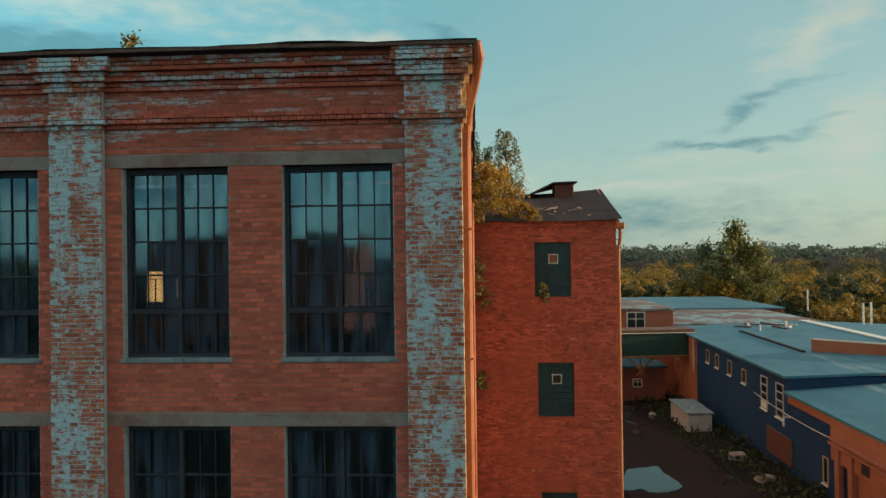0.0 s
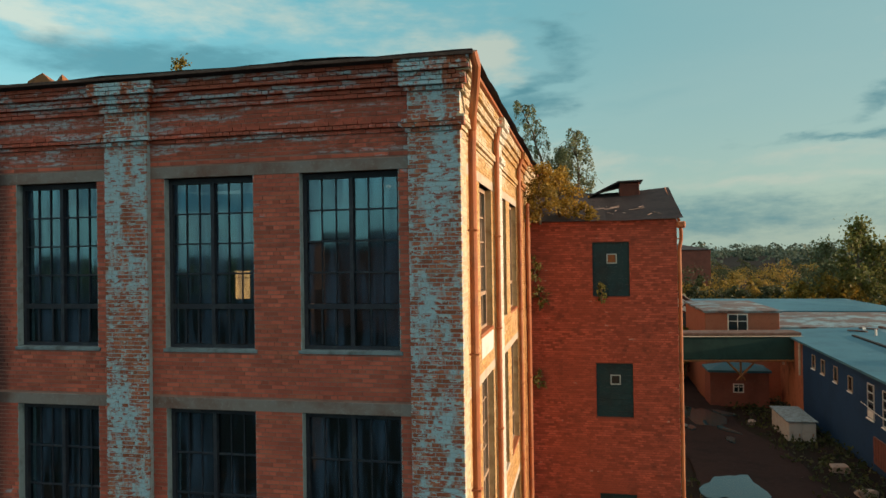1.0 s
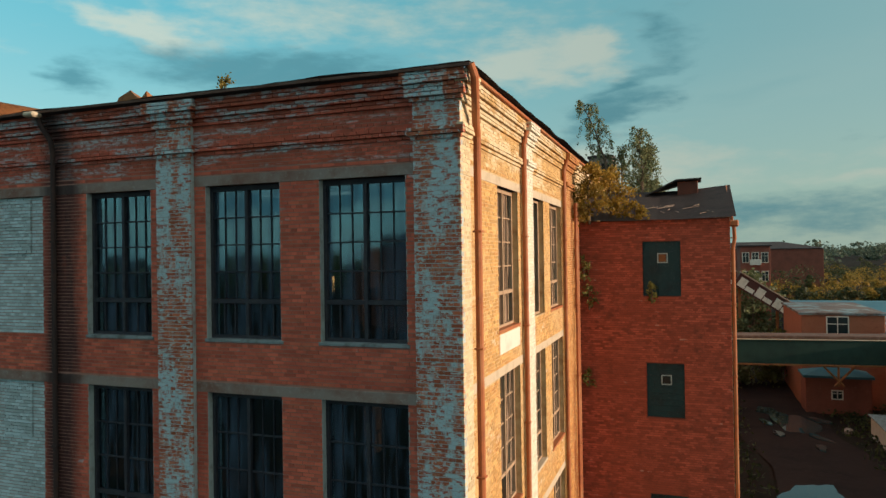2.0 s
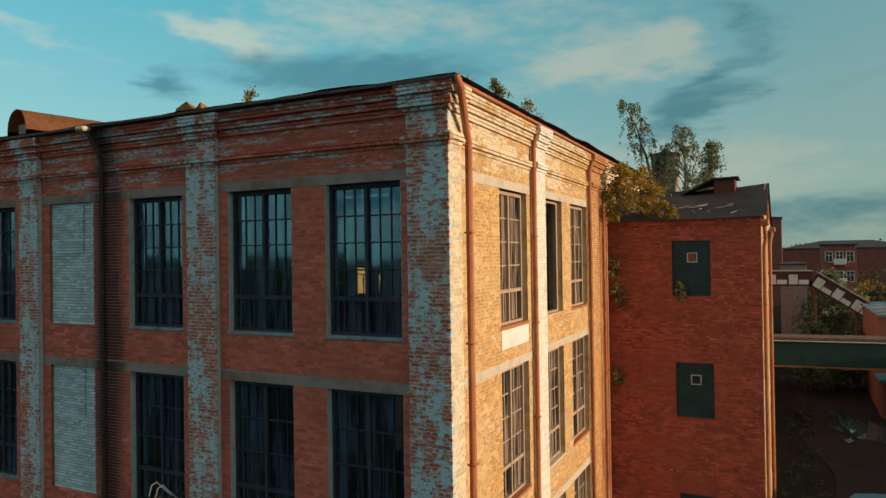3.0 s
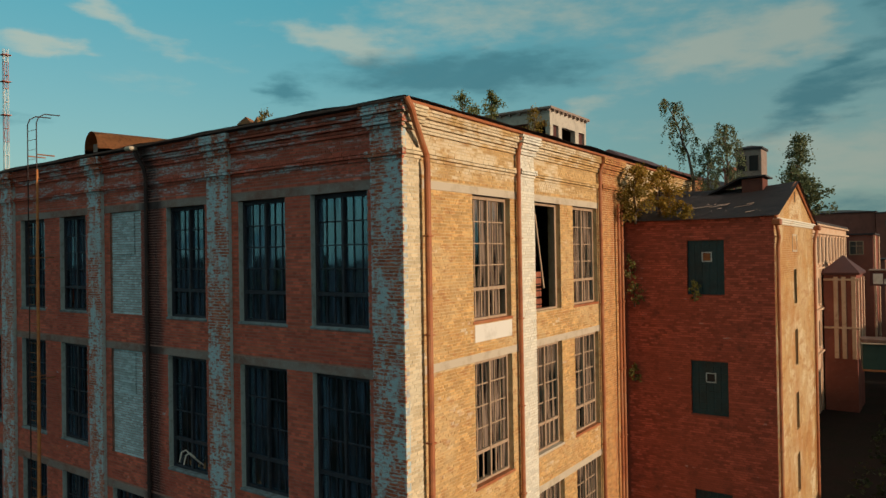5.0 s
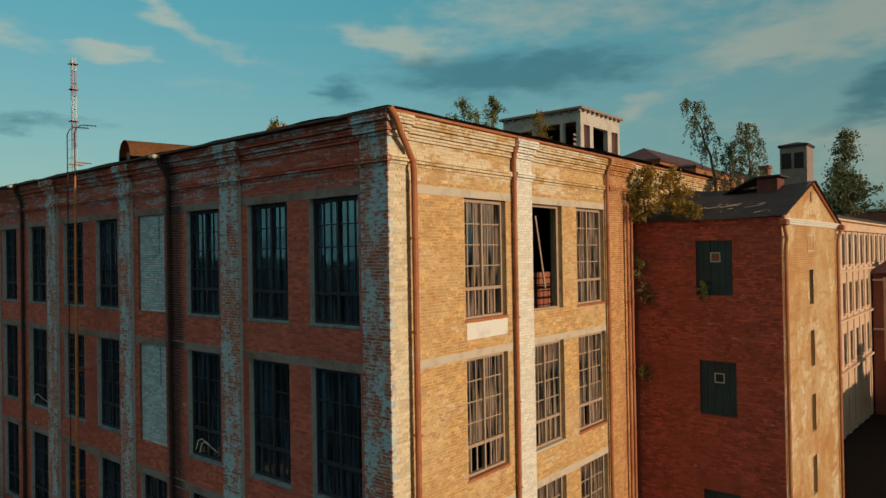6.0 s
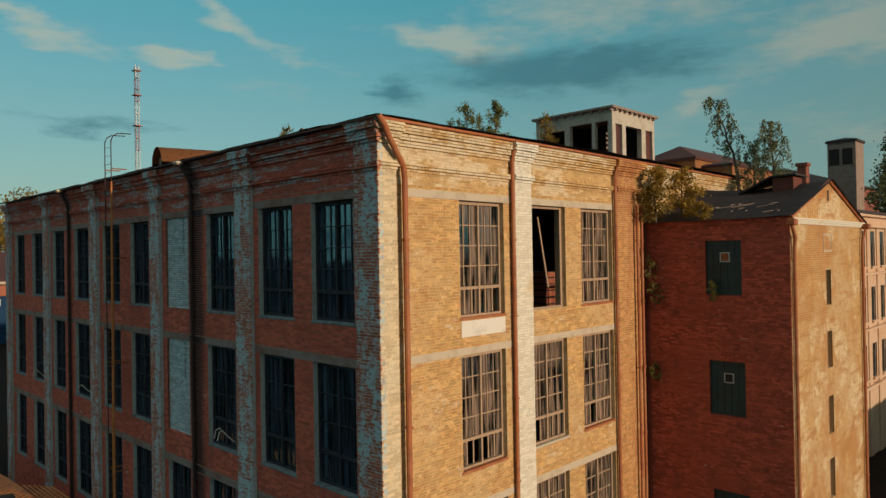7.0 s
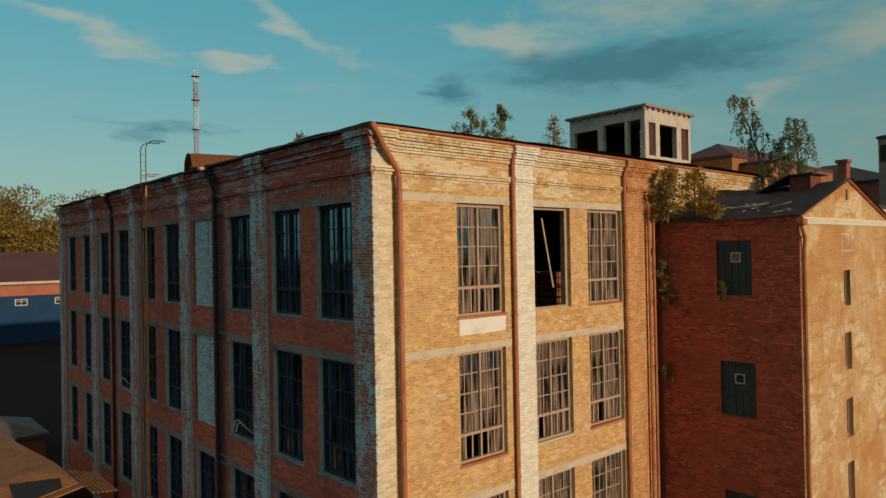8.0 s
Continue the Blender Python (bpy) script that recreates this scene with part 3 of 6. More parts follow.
def brick_boxes(u0, u1, z0, z1, w, openings, proud=lambda z: 0.0, seed=1, flare=0.0):
    """Running-bond bricks, a few millimetres proud of the plane w, cut at the openings."""
    rnd = random.Random(seed)
    out = []
    rows = int((z1 - z0) / COURSE + 0.5)
    for r in range(rows):
        a, b = z0 + r * COURSE, z0 + r * COURSE + COURSE - 0.015
        zc = (a + b) / 2
        holes = sorted((o[0], o[1]) for o in openings if o[2] - 0.02 < zc < o[3] + 0.02)
        p = proud(zc)
        left, right = u0 - p * flare, u1 + p * flare
        spans, s = [], left
        for h0, h1 in holes:
            if h1 <= s or h0 >= right:
                continue
            if h0 > s:
                spans.append((s, h0))
            s = max(s, h1)
        if s < right:
            spans.append((s, right))
        header = r % 3 == 2
        step = LONG / 2 if header else LONG
        off = (0.0, LONG / 2, LONG / 4)[r % 3]
        for s0, s1 in spans:
            k = math.floor((s0 - off) / step)
            while True:
                c0, c1 = k * step + off, k * step + off + step - 0.010
                k += 1
                if c0 >= s1:
                    break
                c0, c1 = max(c0, s0), min(c1, s1)
                if c1 - c0 < 0.04:
                    continue
                d = p + rnd.uniform(0.003, 0.011)
                if rnd.random() < 0.02:
                    d = p + 0.0005
                out.append((c0, c1, w - 0.03, w + d, a + rnd.uniform(-0.002, 0.002), b + rnd.uniform(-0.002, 0.002)))
    return out


FRONT = Matrix.Translation((0, 11.15, 0)) @ Matrix.Rotation(math.pi, 4, "Z")
SIDE = Matrix.Translation((-0.28, 11.02, 0)) @ Matrix.Rotation(radians(0.6), 4, "Z") @ Matrix.Translation((-0.14, -11.02, 0)) @ Matrix.Rotation(-math.pi / 2, 4, "Z")
TOWER_FRONT = Matrix.Translation((0, 24.15, 0)) @ Matrix.Rotation(math.pi, 4, "Z")
TOWER_SIDE = Matrix.Translation((4.66, 0, 0)) @ Matrix.Rotation(-math.pi / 2, 4, "Z")

# ---- ground ----


def ground_z(x, y):
    return -0.2 - 2.0 * min(1.0, max(0.0, (y - 28) / 46))


def ground_sheet():
    xs = sorted({*range(-60, 61, 3), -3000, -1500, -700, -350, -200, -140, -100, -80, 80, 100, 140, 200, 350, 700, 1500, 3000})
    ys = sorted({*range(-40, 121, 3), -3000, -1500, -700, -300, -150, -80, 150, 200, 300, 500, 900, 1600, 3000})
    bm = bmesh.new()
    grid = []
    for y in ys:
        row = []
        for x in xs:
            z = ground_z(x, y)
            far = max(abs(x), abs(y))
            if far < 121:
                z += 0.1 * noise.noise(Vector((x * 0.15, y * 0.15, 0)))
            elif far > 600 and y > 0:
                z += 10 * (far - 600) / 2400 + 4
            row.append(bm.verts.new((x, y, z)))
        grid.append(row)
    for r0, r1 in zip(grid, grid[1:]):
        for a, b, c, d in zip(r0, r0[1:], r1[1:], r1):
            bm.faces.new((a, b, c, d))
    return mesh_of(bm, "ground", True)


single("ground", ground_sheet(), GRASS, "scrubby earth ground with sparse weeds, darkened for shade", "ground", "structure")


def blob_sheet(cx, cy, rx, ry, z, turn, seed, n=28, wob=0.35):
    bm = bmesh.new()
    rnd = random.Random(seed)
    ph = [rnd.uniform(0, 6.28) for _ in range(4)]
    top, low = [], []
    for k in range(n):
        a = k * math.tau / n
        r = 1 + wob * (0.5 * math.sin(2 * a + ph[0]) + 0.4 * math.sin(3 * a + ph[1]) + 0.3 * math.sin(5 * a + ph[2]) + 0.15 * math.sin(9 * a + ph[3]))
        p = Matrix.Rotation(turn, 2) @ Vector((rx * r * math.cos(a), ry * r * math.sin(a)))
        top.append(bm.verts.new((cx + p.x, cy + p.y, z)))
        low.append(bm.verts.new((cx + p.x * 1.02, cy + p.y * 1.02, z - 0.15)))
    bm.faces.new(top)
    for k in range(n):
        bm.faces.new((low[k], low[(k + 1) % n], top[(k + 1) % n], top[k]))
    return bm


def yard_track():
    bm = bmesh.new()
    rows = []
    for i in range(26):
        y = 20 + i * 3.2
        c = 10.2 + 1.2 * math.sin(y * 0.06)
        rows.append([bm.verts.new((c + o * (3.4 + 0.4 * math.sin(y * 0.4 + o)), y, ground_z(c, y) + 0.1 + 0.03 * math.sin(5 * o + y))) for o in (-1, -0.6, -0.2, 0.2, 0.6, 1)])
    for r0, r1 in zip(rows, rows[1:]):
        for a, b, c, d in zip(r0, r0[1:], r1[1:], r1):
            bm.faces.new((a, b, c, d))
    return mesh_of(bm, "road", True)


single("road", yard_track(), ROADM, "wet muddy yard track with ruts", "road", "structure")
for i, (cx, cy, rx, ry, tn) in enumerate([(9.1, 39.2, 1.35, 2.6, -0.2), (10.6, 59.5, 1.3, 4.2, 0.15), (9.2, 65.0, 0.9, 1.7, 0.3), (11.6, 55.0, 0.35, 1.1, 0.5), (9.0, 55.6, 0.3, 0.9, 0.1), (11.2, 51.6, 0.25, 1.0, 0.0), (8.5, 60.0, 0.3, 1.2, 0.2), (12.6, 62.0, 0.5, 1.0, 0.4)]):
    single("puddle", blob_sheet(cx, cy, rx, ry, ground_z(cx, cy) + 0.21, tn, i + 3), WATER, "still rainwater puddle on the muddy track", "puddle", group="puddles in the yard")

# ---- the mill building ----
mill = thing("factory_building", -16, 17, 0, "abandoned three-storey red brick mill with painted piers", "factory")
PITCH = 4.25
ROWS_Z = [(10.53, 13.68), (6.2, 9.43), (1.85, 5.1)]
FRONT_U = [(1.40, 3.22), (4.11, 5.90), (7.33, 9.13), (10.45, 12.18), (13.65, 15.37), (16.45, 18.25), (19.96, 21.78), (23.15, 24.86), (26.46, 28.16), (29.49, 31.29)]
PIERS = [(0.28, 1.19), (6.18, 7.06), (12.5, 13.3), (18.65, 19.55), (25.15, 26.0), (31.9, 32.7)]
front_holes = [(a, b, z0, z1) for a, b in FRONT_U for z0, z1 in ROWS_Z]
SIDE_Y = [(14.0, 15.9), (17.15, 19.05), (19.98, 21.95)]
SIDE_ROWS = [(10.5, 13.7), (6.35, 9.5), (2.1, 5.25)]
side_holes = [(-b, -a, z0, z1) for a, b in SIDE_Y for z0, z1 in SIDE_ROWS]
LINTEL_F = [(z1, z1 + 0.21) for z0, z1 in ROWS_Z]
LINTEL_S = [(z1, z1 + 0.2) for z0, z1 in SIDE_ROWS]

wall_front = part("wall", wall_mesh("wall_front", 0.30, 32.7, -2.4, 15.5, -0.42, 0, front_holes), MORTAR, mill, "red brick front wall with sooty joints", FRONT)
wall_side = part("wall", wall_mesh("wall_side", -34.0, -11.42, -2.4, 15.5, -0.42, 0, side_holes), MORTAR_OCHRE, mill, "ochre limewashed brick side wall", SIDE)
part("wall", boxes_mesh("wall_back", [(-32.7, -32.28, 11.6, 34, -2.4, 15.5), (-32.2, -1.2, 33.6, 34, -2.4, 15.5)]), BRICK, mill, "plain brick rear wall")


def cornice(z):
    """How far the courses step out near the eaves."""
    if z > 15.25:
        return 0.19
    if z > 15.06:
        return 0.12
    if z > 14.95:
        return 0.055
    if 14.38 < z < 14.52:
        return 0.085
    if 14.30 < z <= 14.38:
        return 0.03
    return 0.0


lint_f = [(0, 40, a, b) for a, b in LINTEL_F]
lint_s = [(-22.1, -11.9, a, b) for a, b in LINTEL_S]
part("brickwork", boxes_mesh("front_bricks", brick_boxes(0.3, 32.7, -0.4, 14.0, 0, front_holes + [(a, b, -3, 14.2) for a, b in PIERS] + lint_f, cornice, 2)), BRICK, mill, "weathered red bricks with flecks of old paint", FRONT)["kind"] = "stuff"
part("brickwork", boxes_mesh("eaves_bricks", brick_boxes(0.3, 32.7, 14.015, 15.5, 0, [], cornice, 4)), BRICK_EAVES, mill, "corbelled eaves bricks flecked with blue paint", FRONT)["kind"] = "stuff"
part("brickwork", boxes_mesh("eaves_bricks", brick_boxes(-34, -11.5, 14.015, 15.5, 0, [], cornice, 7)), BRICK_LIME_EAVES, mill, "corbelled eaves bricks with patches of limewash", SIDE)["kind"] = "stuff"
part("brickwork", boxes_mesh("side_bricks", brick_boxes(-34, -11.5, -1, 14.0, 0, side_holes + lint_s + [(-17.1, -16.3, -3, 14.2)], cornice, 3)), BRICK_OCHRE, mill, "sunlit ochre limewashed bricks", SIDE)["kind"] = "stuff"

# piers, 0.13 m proud, each with its own stepped cap
PIER = 0.13
for i, (a, b) in enumerate(PIERS):
    pier = part("pier", boxes_mesh("pier_core", [(a + 0.006, b - 0.006, -0.02, PIER, -2.4, 15.5)]), MORTAR_PALE, mill, "brick pier with flaking pale blue paint", FRONT)
    if i == 0:
        continue
    part("brickwork", boxes_mesh("pier_bricks", brick_boxes(a, b, -0.4, 15.5, PIER, [], cornice, 10 + i, 1.15)), BRICK_PEELING, pier, "", FRONT)["kind"] = "stuff"
for a, b, white in [(11.02, 11.62, 1), (16.3, 17.1, 1), (22.15, 23.9, 0)]:
    pier = part("pier", boxes_mesh("pier_core", [(-b + 0.006, -a - (0.0 if a > 12 else 0.006), -0.02, PIER, -2.4, 15.5)]), MORTAR_WHITE if white else MORTAR_OCHRE, mill, "whitewashed brick pier in low sun" if white else "ochre brick pier in low sun", SIDE)
    part("brickwork", boxes_mesh("pier_bricks", brick_boxes(-b, -a, -1, 15.5, PIER, [], cornice, 30 + int(a), 0.8)), (BRICK_CORNER if a < 12 else BRICK_WHITE) if white else BRICK_RUSTY, pier, "", SIDE)["kind"] = "stuff"

# concrete lintel bands between the piers
for row, (z0, z1) in enumerate(LINTEL_F):
    for (pa, pb), (qa, qb) in zip(PIERS, PIERS[1:]):
        part("lintel", rounded_box(pb + 0.004, qa - 0.004, -0.25, 0.012, z0, z1, 0.006), LINTEL, mill, "stained grey concrete lintel band", FRONT)
for z0, z1 in LINTEL_S:
    for a, b in [(-16.28, -11.9), (-22.1, -17.12)]:
        part("lintel", rounded_box(a, b, -0.25, 0.012, z0, z1, 0.006), CONCRETE_PALE, mill, "pale concrete lintel band", SIDE)

# ---- windows ----
PANE_CACHE = {}


def pane_mesh(w, h, mat):
    key = (round(w, 2), round(h, 2), mat.name)
    if key not in PANE_CACHE:
        PANE_CACHE[key] = boxes_mesh("pane", [(-w / 2, w / 2, -0.0025, 0.0025, -h / 2, h / 2)])
    return PANE_CACHE[key]


def bar_mesh(a, b, c, mat):
    key = ("bar", round(a, 2), round(b, 3), round(c, 2), mat.name)
    if key not in PANE_CACHE:
        PANE_CACHE[key] = boxes_mesh("bar", [(-a / 2, a / 2, -b / 2, b / 2, -c / 2, c / 2)])
    return PANE_CACHE[key]


def window(F, u0, u1, z0, z1, parent, paint, label, seed, rows=4, cols=6, low=0.245, missing=0.008, setback=0.2, sill=True, glass=None, bars=0.015, reveal=None):
    """A tall mill window: frame, mullion, transom, bars and single panes, set back in its opening."""
    rnd = random.Random(seed)
    W, H = u1 - u0, z1 - z0
    at = F @ Matrix.Translation((u0 + W / 2, -setback, z0))
    t = 0.07
    fr = part("window", wall_mesh("window_frame", -W / 2, W / 2, 0, H, -0.06, 0.06, [(-W / 2 + t, W / 2 - t, t, H - t - 0.03)]), paint, parent, label, at)
    zt = H * low
    part("mullion", bar_mesh(0.07, 0.11, H - 2 * t, paint), paint, fr, "", at @ Matrix.Translation((0, 0.012, H / 2)))
    part("transom", bar_mesh(W - 2 * t, 0.1, 0.085, paint), paint, fr, "", at @ Matrix.Translation((0, 0.006, zt)))
    half = (W - 2 * t - 0.07) / 2
    pw = half / (cols // 2)
    rh = (H - t - 0.03 - zt - 0.045) / rows
    fields = [(zt + 0.045 + r * rh, rh) for r in range(rows)] + [(t, zt - 0.045 - t)]
    for r in range(1, rows):
        for s in (-1, 1):
            part("glazing_bar", bar_mesh(half, 0.04, 0.03, paint), paint, fr, "", at @ Matrix.Translation((s * (0.035 + half / 2), 0.004, zt + 0.045 + r * rh)))
    for s in (-1, 1):
        for c in range(1, cols // 2):
            x = s * 0.035 + s * c * pw
            part("glazing_bar", bar_mesh(bars, 0.034, H - zt - t - 0.08, paint), paint, fr, "", at @ Matrix.Translation((x, 0.0, (zt + H) / 2)))
            part("glazing_bar", bar_mesh(bars * 1.8, 0.034, zt - t - 0.05, paint), paint, fr, "", at @ Matrix.Translation((x + rnd.uniform(-0.04, 0.04), 0.0, (zt + t) / 2)))
    for k, (zb, h) in enumerate(fields):
        for s in (-1, 1):
            for c in range(cols // 2):
                gone = missing * (6 if k == len(fields) - 1 else 0.25)
                if rnd.random() < gone:
                    continue
                x = s * (0.035 + (c + 0.5) * pw)
                tilt = Euler((radians(rnd.gauss(0, 0.22)), 0, radians(rnd.gauss(0, 0.35))))
                part("pane", pane_mesh(pw - 0.012, h - 0.012, glass or GLASS), glass or GLASS, fr, "", at @ Matrix.LocRotScale((x, -0.012, zb + h / 2), tilt, None)).visible_shadow = False
    if sill:
        part("sill", rounded_box(-W / 2 - 0.05, W / 2 + 0.05, 0.0, setback + 0.025, -0.06, 0.012, 0.01), sill, fr, "", at)
    if reveal:
        part("reveal", boxes_mesh("reveal", [(W / 2 - 0.004, W / 2 + 0.006, 0.062, setback + 0.004, 0.0, H)]), reveal, fr, "pale flaking reveal", at)
        part("reveal", boxes_mesh("reveal", [(-W / 2 - 0.006, -W / 2 + 0.004, 0.062, setback + 0.004, 0.0, H)]), reveal, fr, "", at)
    return fr


for r, (z0, z1) in enumerate(ROWS_Z):
    for i, (a, b) in enumerate(FRONT_U):
        if i == 3 and r < 2:
            blank = part("blocked_window", boxes_mesh("blocked", [(a, b, -0.3, -0.075, z0, z1)]), MORTAR, mill, "window opening walled up with pale blue painted brick", FRONT)
            part("brickwork", boxes_mesh("blocked_bricks", brick_boxes(a + 0.01, b - 0.01, z0, z1 - 0.02, -0.075, [], lambda z: 0.004, 60 + r)), BRICK_GREYFILL, blank, "", FRONT)["kind"] = "stuff"
            part("patch", boxes_mesh("blocked_patch", brick_boxes(a + 0.42, a + 1.3, z1 - 1.3, z1 - 0.06, -0.03, [], lambda z: 0.008, 66 + r)), BRICK_GREYFILL, blank, "", FRONT)["kind"] = "stuff"
            continue
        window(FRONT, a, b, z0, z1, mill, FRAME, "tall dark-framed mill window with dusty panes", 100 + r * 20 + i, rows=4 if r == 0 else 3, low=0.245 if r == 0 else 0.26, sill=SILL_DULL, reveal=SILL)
for r, (z0, z1) in enumerate(SIDE_ROWS):
    for i, (a, b) in enumerate(SIDE_Y):
        if i == 1 and r == 0:
            fr = part("window", wall_mesh("window_frame", -b, -a, z0, z1, -0.28, -0.14, [(-b + 0.11, -a - 0.05, z0 + 0.05, z1 - 0.08)]), FRAME_PALE, mill, "glassless window opening with a leaning plank", SIDE)
            part("plank", boxes_mesh("plank", [(-0.032, 0.032, -0.018, 0.018, -1.15, 1.15)]), FRAME_PALE, fr, "grey leaning plank", SIDE @ Matrix.Translation((-18.3, -0.35, z0 + 1.75)) @ Matrix.Rotation(radians(13), 4, "Y"))
            continue
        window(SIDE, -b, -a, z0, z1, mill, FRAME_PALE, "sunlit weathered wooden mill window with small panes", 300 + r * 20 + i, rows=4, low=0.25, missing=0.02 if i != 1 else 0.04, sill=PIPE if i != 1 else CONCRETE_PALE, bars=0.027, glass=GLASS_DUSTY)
part("apron", rounded_box(-15.9, -14.02, -0.1, 0.018, 9.98, 10.42, 0.006), WHITE, mill, "white painted patch under a window", SIDE)

for x, z in ((-7.75, 6.45), (-7.95, 6.5), (-20.3, 6.4), (-26.8, 6.4)):
    part("bent_pipe", tube([(x, 11.3, z), (x, 11.05, z + 0.25), (x - 0.05, 10.92, z + 0.42), (x - 0.14, 10.85, z + 0.36), (x - 0.2, 10.82, z + 0.1)], 0.018, 6), WHITE, mill, "thin pale bent pipe at a window")
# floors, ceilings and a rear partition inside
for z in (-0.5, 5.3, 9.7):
    part("floor_slab", boxes_mesh("floor_slab", [(-32.2, -0.95, 11.6, 33.5, z - 0.3, z)]), INTERIOR, mill, "dusty concrete floor darkened for an unlit room")
part("partition", boxes_mesh("partition", [(-32.2, -0.95, 29.3, 29.5, -0.5, 15.2)]), INTERIOR, mill, "plaster partition darkened for an unlit room")
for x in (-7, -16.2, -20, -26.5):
    part("partition", boxes_mesh("partition", [(x - 0.1, x + 0.1, 20.2, 29.2, -0.5, 15.2)]), INTERIOR, mill, "plaster partition darkened for an unlit room")


for k, (x, z) in enumerate(((-2.95, 9.7), (-2.95, 10.65), (-3.95, 9.7), (-3.95, 10.65))):
    crate = thing("wooden_crate", x, 21.2, z, "weathered wooden crate on the dusty floor", "crate", group="crates on the top floor")
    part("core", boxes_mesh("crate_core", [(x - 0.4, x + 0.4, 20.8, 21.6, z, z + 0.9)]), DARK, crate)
    for q in range(4):
        part("slat", boxes_mesh("slat", [(x + 0.4, x + 0.425, 20.78, 21.62, z + 0.02 + q * 0.23, z + 0.2 + q * 0.23)]), ORANGE_WALL, crate)
        part("slat", boxes_mesh("slat", [(x - 0.42, x + 0.4, 20.775, 20.8, z + 0.02 + q * 0.23, z + 0.2 + q * 0.23)]), ORANGE_WALL, crate)


# these panes emit a warm glow in place of sunlight from the far side
LIT = bpy.data.materials.new("sun_glow_pane")
LIT.use_nodes = True
lit_bsdf = LIT.node_tree.nodes["Principled BSDF"]
lit_bsdf.inputs["Emission Color"].default_value = (1.0, 0.6, 0.2, 1)
lit_bsdf.inputs["Emission Strength"].default_value = 2.2
for x0, x1, z0, z1 in ((-14.45, -13.6, 10.25, 11.65), (-13.15, -12.9, 10.4, 11.3)):
    lw = part("lit_window", wall_mesh("lit_frame", x0, x1, z0, z1, 29.2, 29.28, [(x0 + 0.05, (x0 + x1) / 2 - 0.02, z0 + 0.05, z1 - 0.4), ((x0 + x1) / 2 + 0.02, x1 - 0.05, z0 + 0.05, z1 - 0.4), (x0 + 0.05, x1 - 0.05, z1 - 0.36, z1 - 0.05)]), FRAME, mill, "inner window seen through the mill, its pane glowing for sunlight")
    part("pane", boxes_mesh("lit_pane", [(x0 + 0.05, x1 - 0.05, 29.26, 29.275, z0 + 0.05, z1 - 0.05)]), LIT, lw)


# roof: a felt sheet whose edge sags and lifts
def roof_sheet():
    bm = bmesh.new()
    xs = [-33.0 + i * 0.33 for i in range(100)] + [-0.02]
    ys = [10.78, 10.95] + [11.3 + i * 0.57 for i in range(40)] + [34.1]
    g = []
    for y in ys:
        row = []
        for x in xs:
            edge = 1.0 if y < 11.2 or x > -0.5 else 0.5
            z = 15.56 + 0.055 * edge * noise.noise(Vector((x * 0.55, y * 0.55, 2))) + 0.02 * edge * noise.noise(Vector((x * 2.1, y * 2.1, 5)))
            if y > 11.2:
                z += min(0.3, 0.03 * (y - 11.2)) * (1 if x < -1.5 else 0.25)
            xx = x + (0.03 * noise.noise(Vector((y * 0.9, 0, 3))) - 0.011 * (y - 11) if x > -0.5 else 0)
            row.append(bm.verts.new((xx, y, z)))
        g.append(row)
    for r0, r1 in zip(g, g[1:]):
        for a, b, c, d in zip(r0, r0[1:], r1[1:], r1):
            bm.faces.new((a, b, c, d))
    geom = bmesh.ops.solidify(bm, geom=bm.faces[:], thickness=0.045)
    return mesh_of(bm, "roof")


part("roof", roof_sheet(), ROOFING, mill, "flat black felt roof with a ragged edge")
for a, b in ((-16.2, -10.9), (-22.0, -16.22), (-33.9, -22.02)):
    part("eaves_board", rounded_box(a, b, 0.13, 0.27, 15.48, 15.55, 0.01), PIPE, mill, "warped red-brown eaves board", SIDE)
rb2 = random.Random(41)
u = 0.0
while u < 32.6:
    w = min(rb2.uniform(2.2, 4.2), 32.8 - u)
    tip = rb2.uniform(-0.5, 0.5)
    part("eaves_board", rounded_box(-w / 2 + 0.004, w / 2 - 0.004, 0.0, 0.025, -0.03, 0.03, 0.006), FASCIA, mill, "weathered brown eaves board", FRONT @ Matrix.Translation((u + w / 2, 0.335, 15.515 + rb2.uniform(-0.012, 0.012))) @ Matrix.Rotation(radians(tip), 4, "Y"))
    u += w
# ---- downpipes ----


SOOTY = material("soot_stained_iron", (0.045, 0.03, 0.03), vary=[(3, 0.5, 0.7, (0.09, 0.045, 0.035), 0.7)], rough=0.8)


def downpipe(points, parent, r=0.07, label="rusty red-brown downpipe", paint=PIPE):
    pipe = part("downpipe", tube(points, r, 10), paint, parent, label)
    for z in (12.6, 10.4, 8.0, 5.6, 3.0):
        p = points[-1]
        part("clamp", rounded_box(p[0] - r - 0.012, p[0] + r + 0.012, p[1] - r - 0.012, p[1] + r + 0.012, z, z + 0.04, 0.005), paint, pipe)
    return pipe


downpipe([(-0.02, 10.86, 15.52), (0.02, 10.98, 15.32), (-0.04, 11.2, 15.02), (-0.16, 11.6, 14.62), (-0.2, 11.78, 14.4), (-0.22, 11.83, 14.1), (-0.22, 11.83, 0.2)], mill, 0.075)
downpipe([(-0.26, 16.22, 15.4), (-0.36, 16.22, 14.9), (-0.36, 16.22, 0.0)], mill, 0.06)
downpipe([(-0.26, 22.05, 15.4), (-0.42, 22.05, 14.9), (-0.42, 22.05, -0.5)], mill, 0.06)
downpipe([(-0.26, 23.3, 13.9), (-0.27, 23.3, 13.7), (-0.27, 23.3, -0.5)], mill, 0.055)
downpipe([(-0.26, 23.6, 13.9), (-0.27, 23.6, 13.7), (-0.27, 23.6, -0.5)], mill, 0.055)
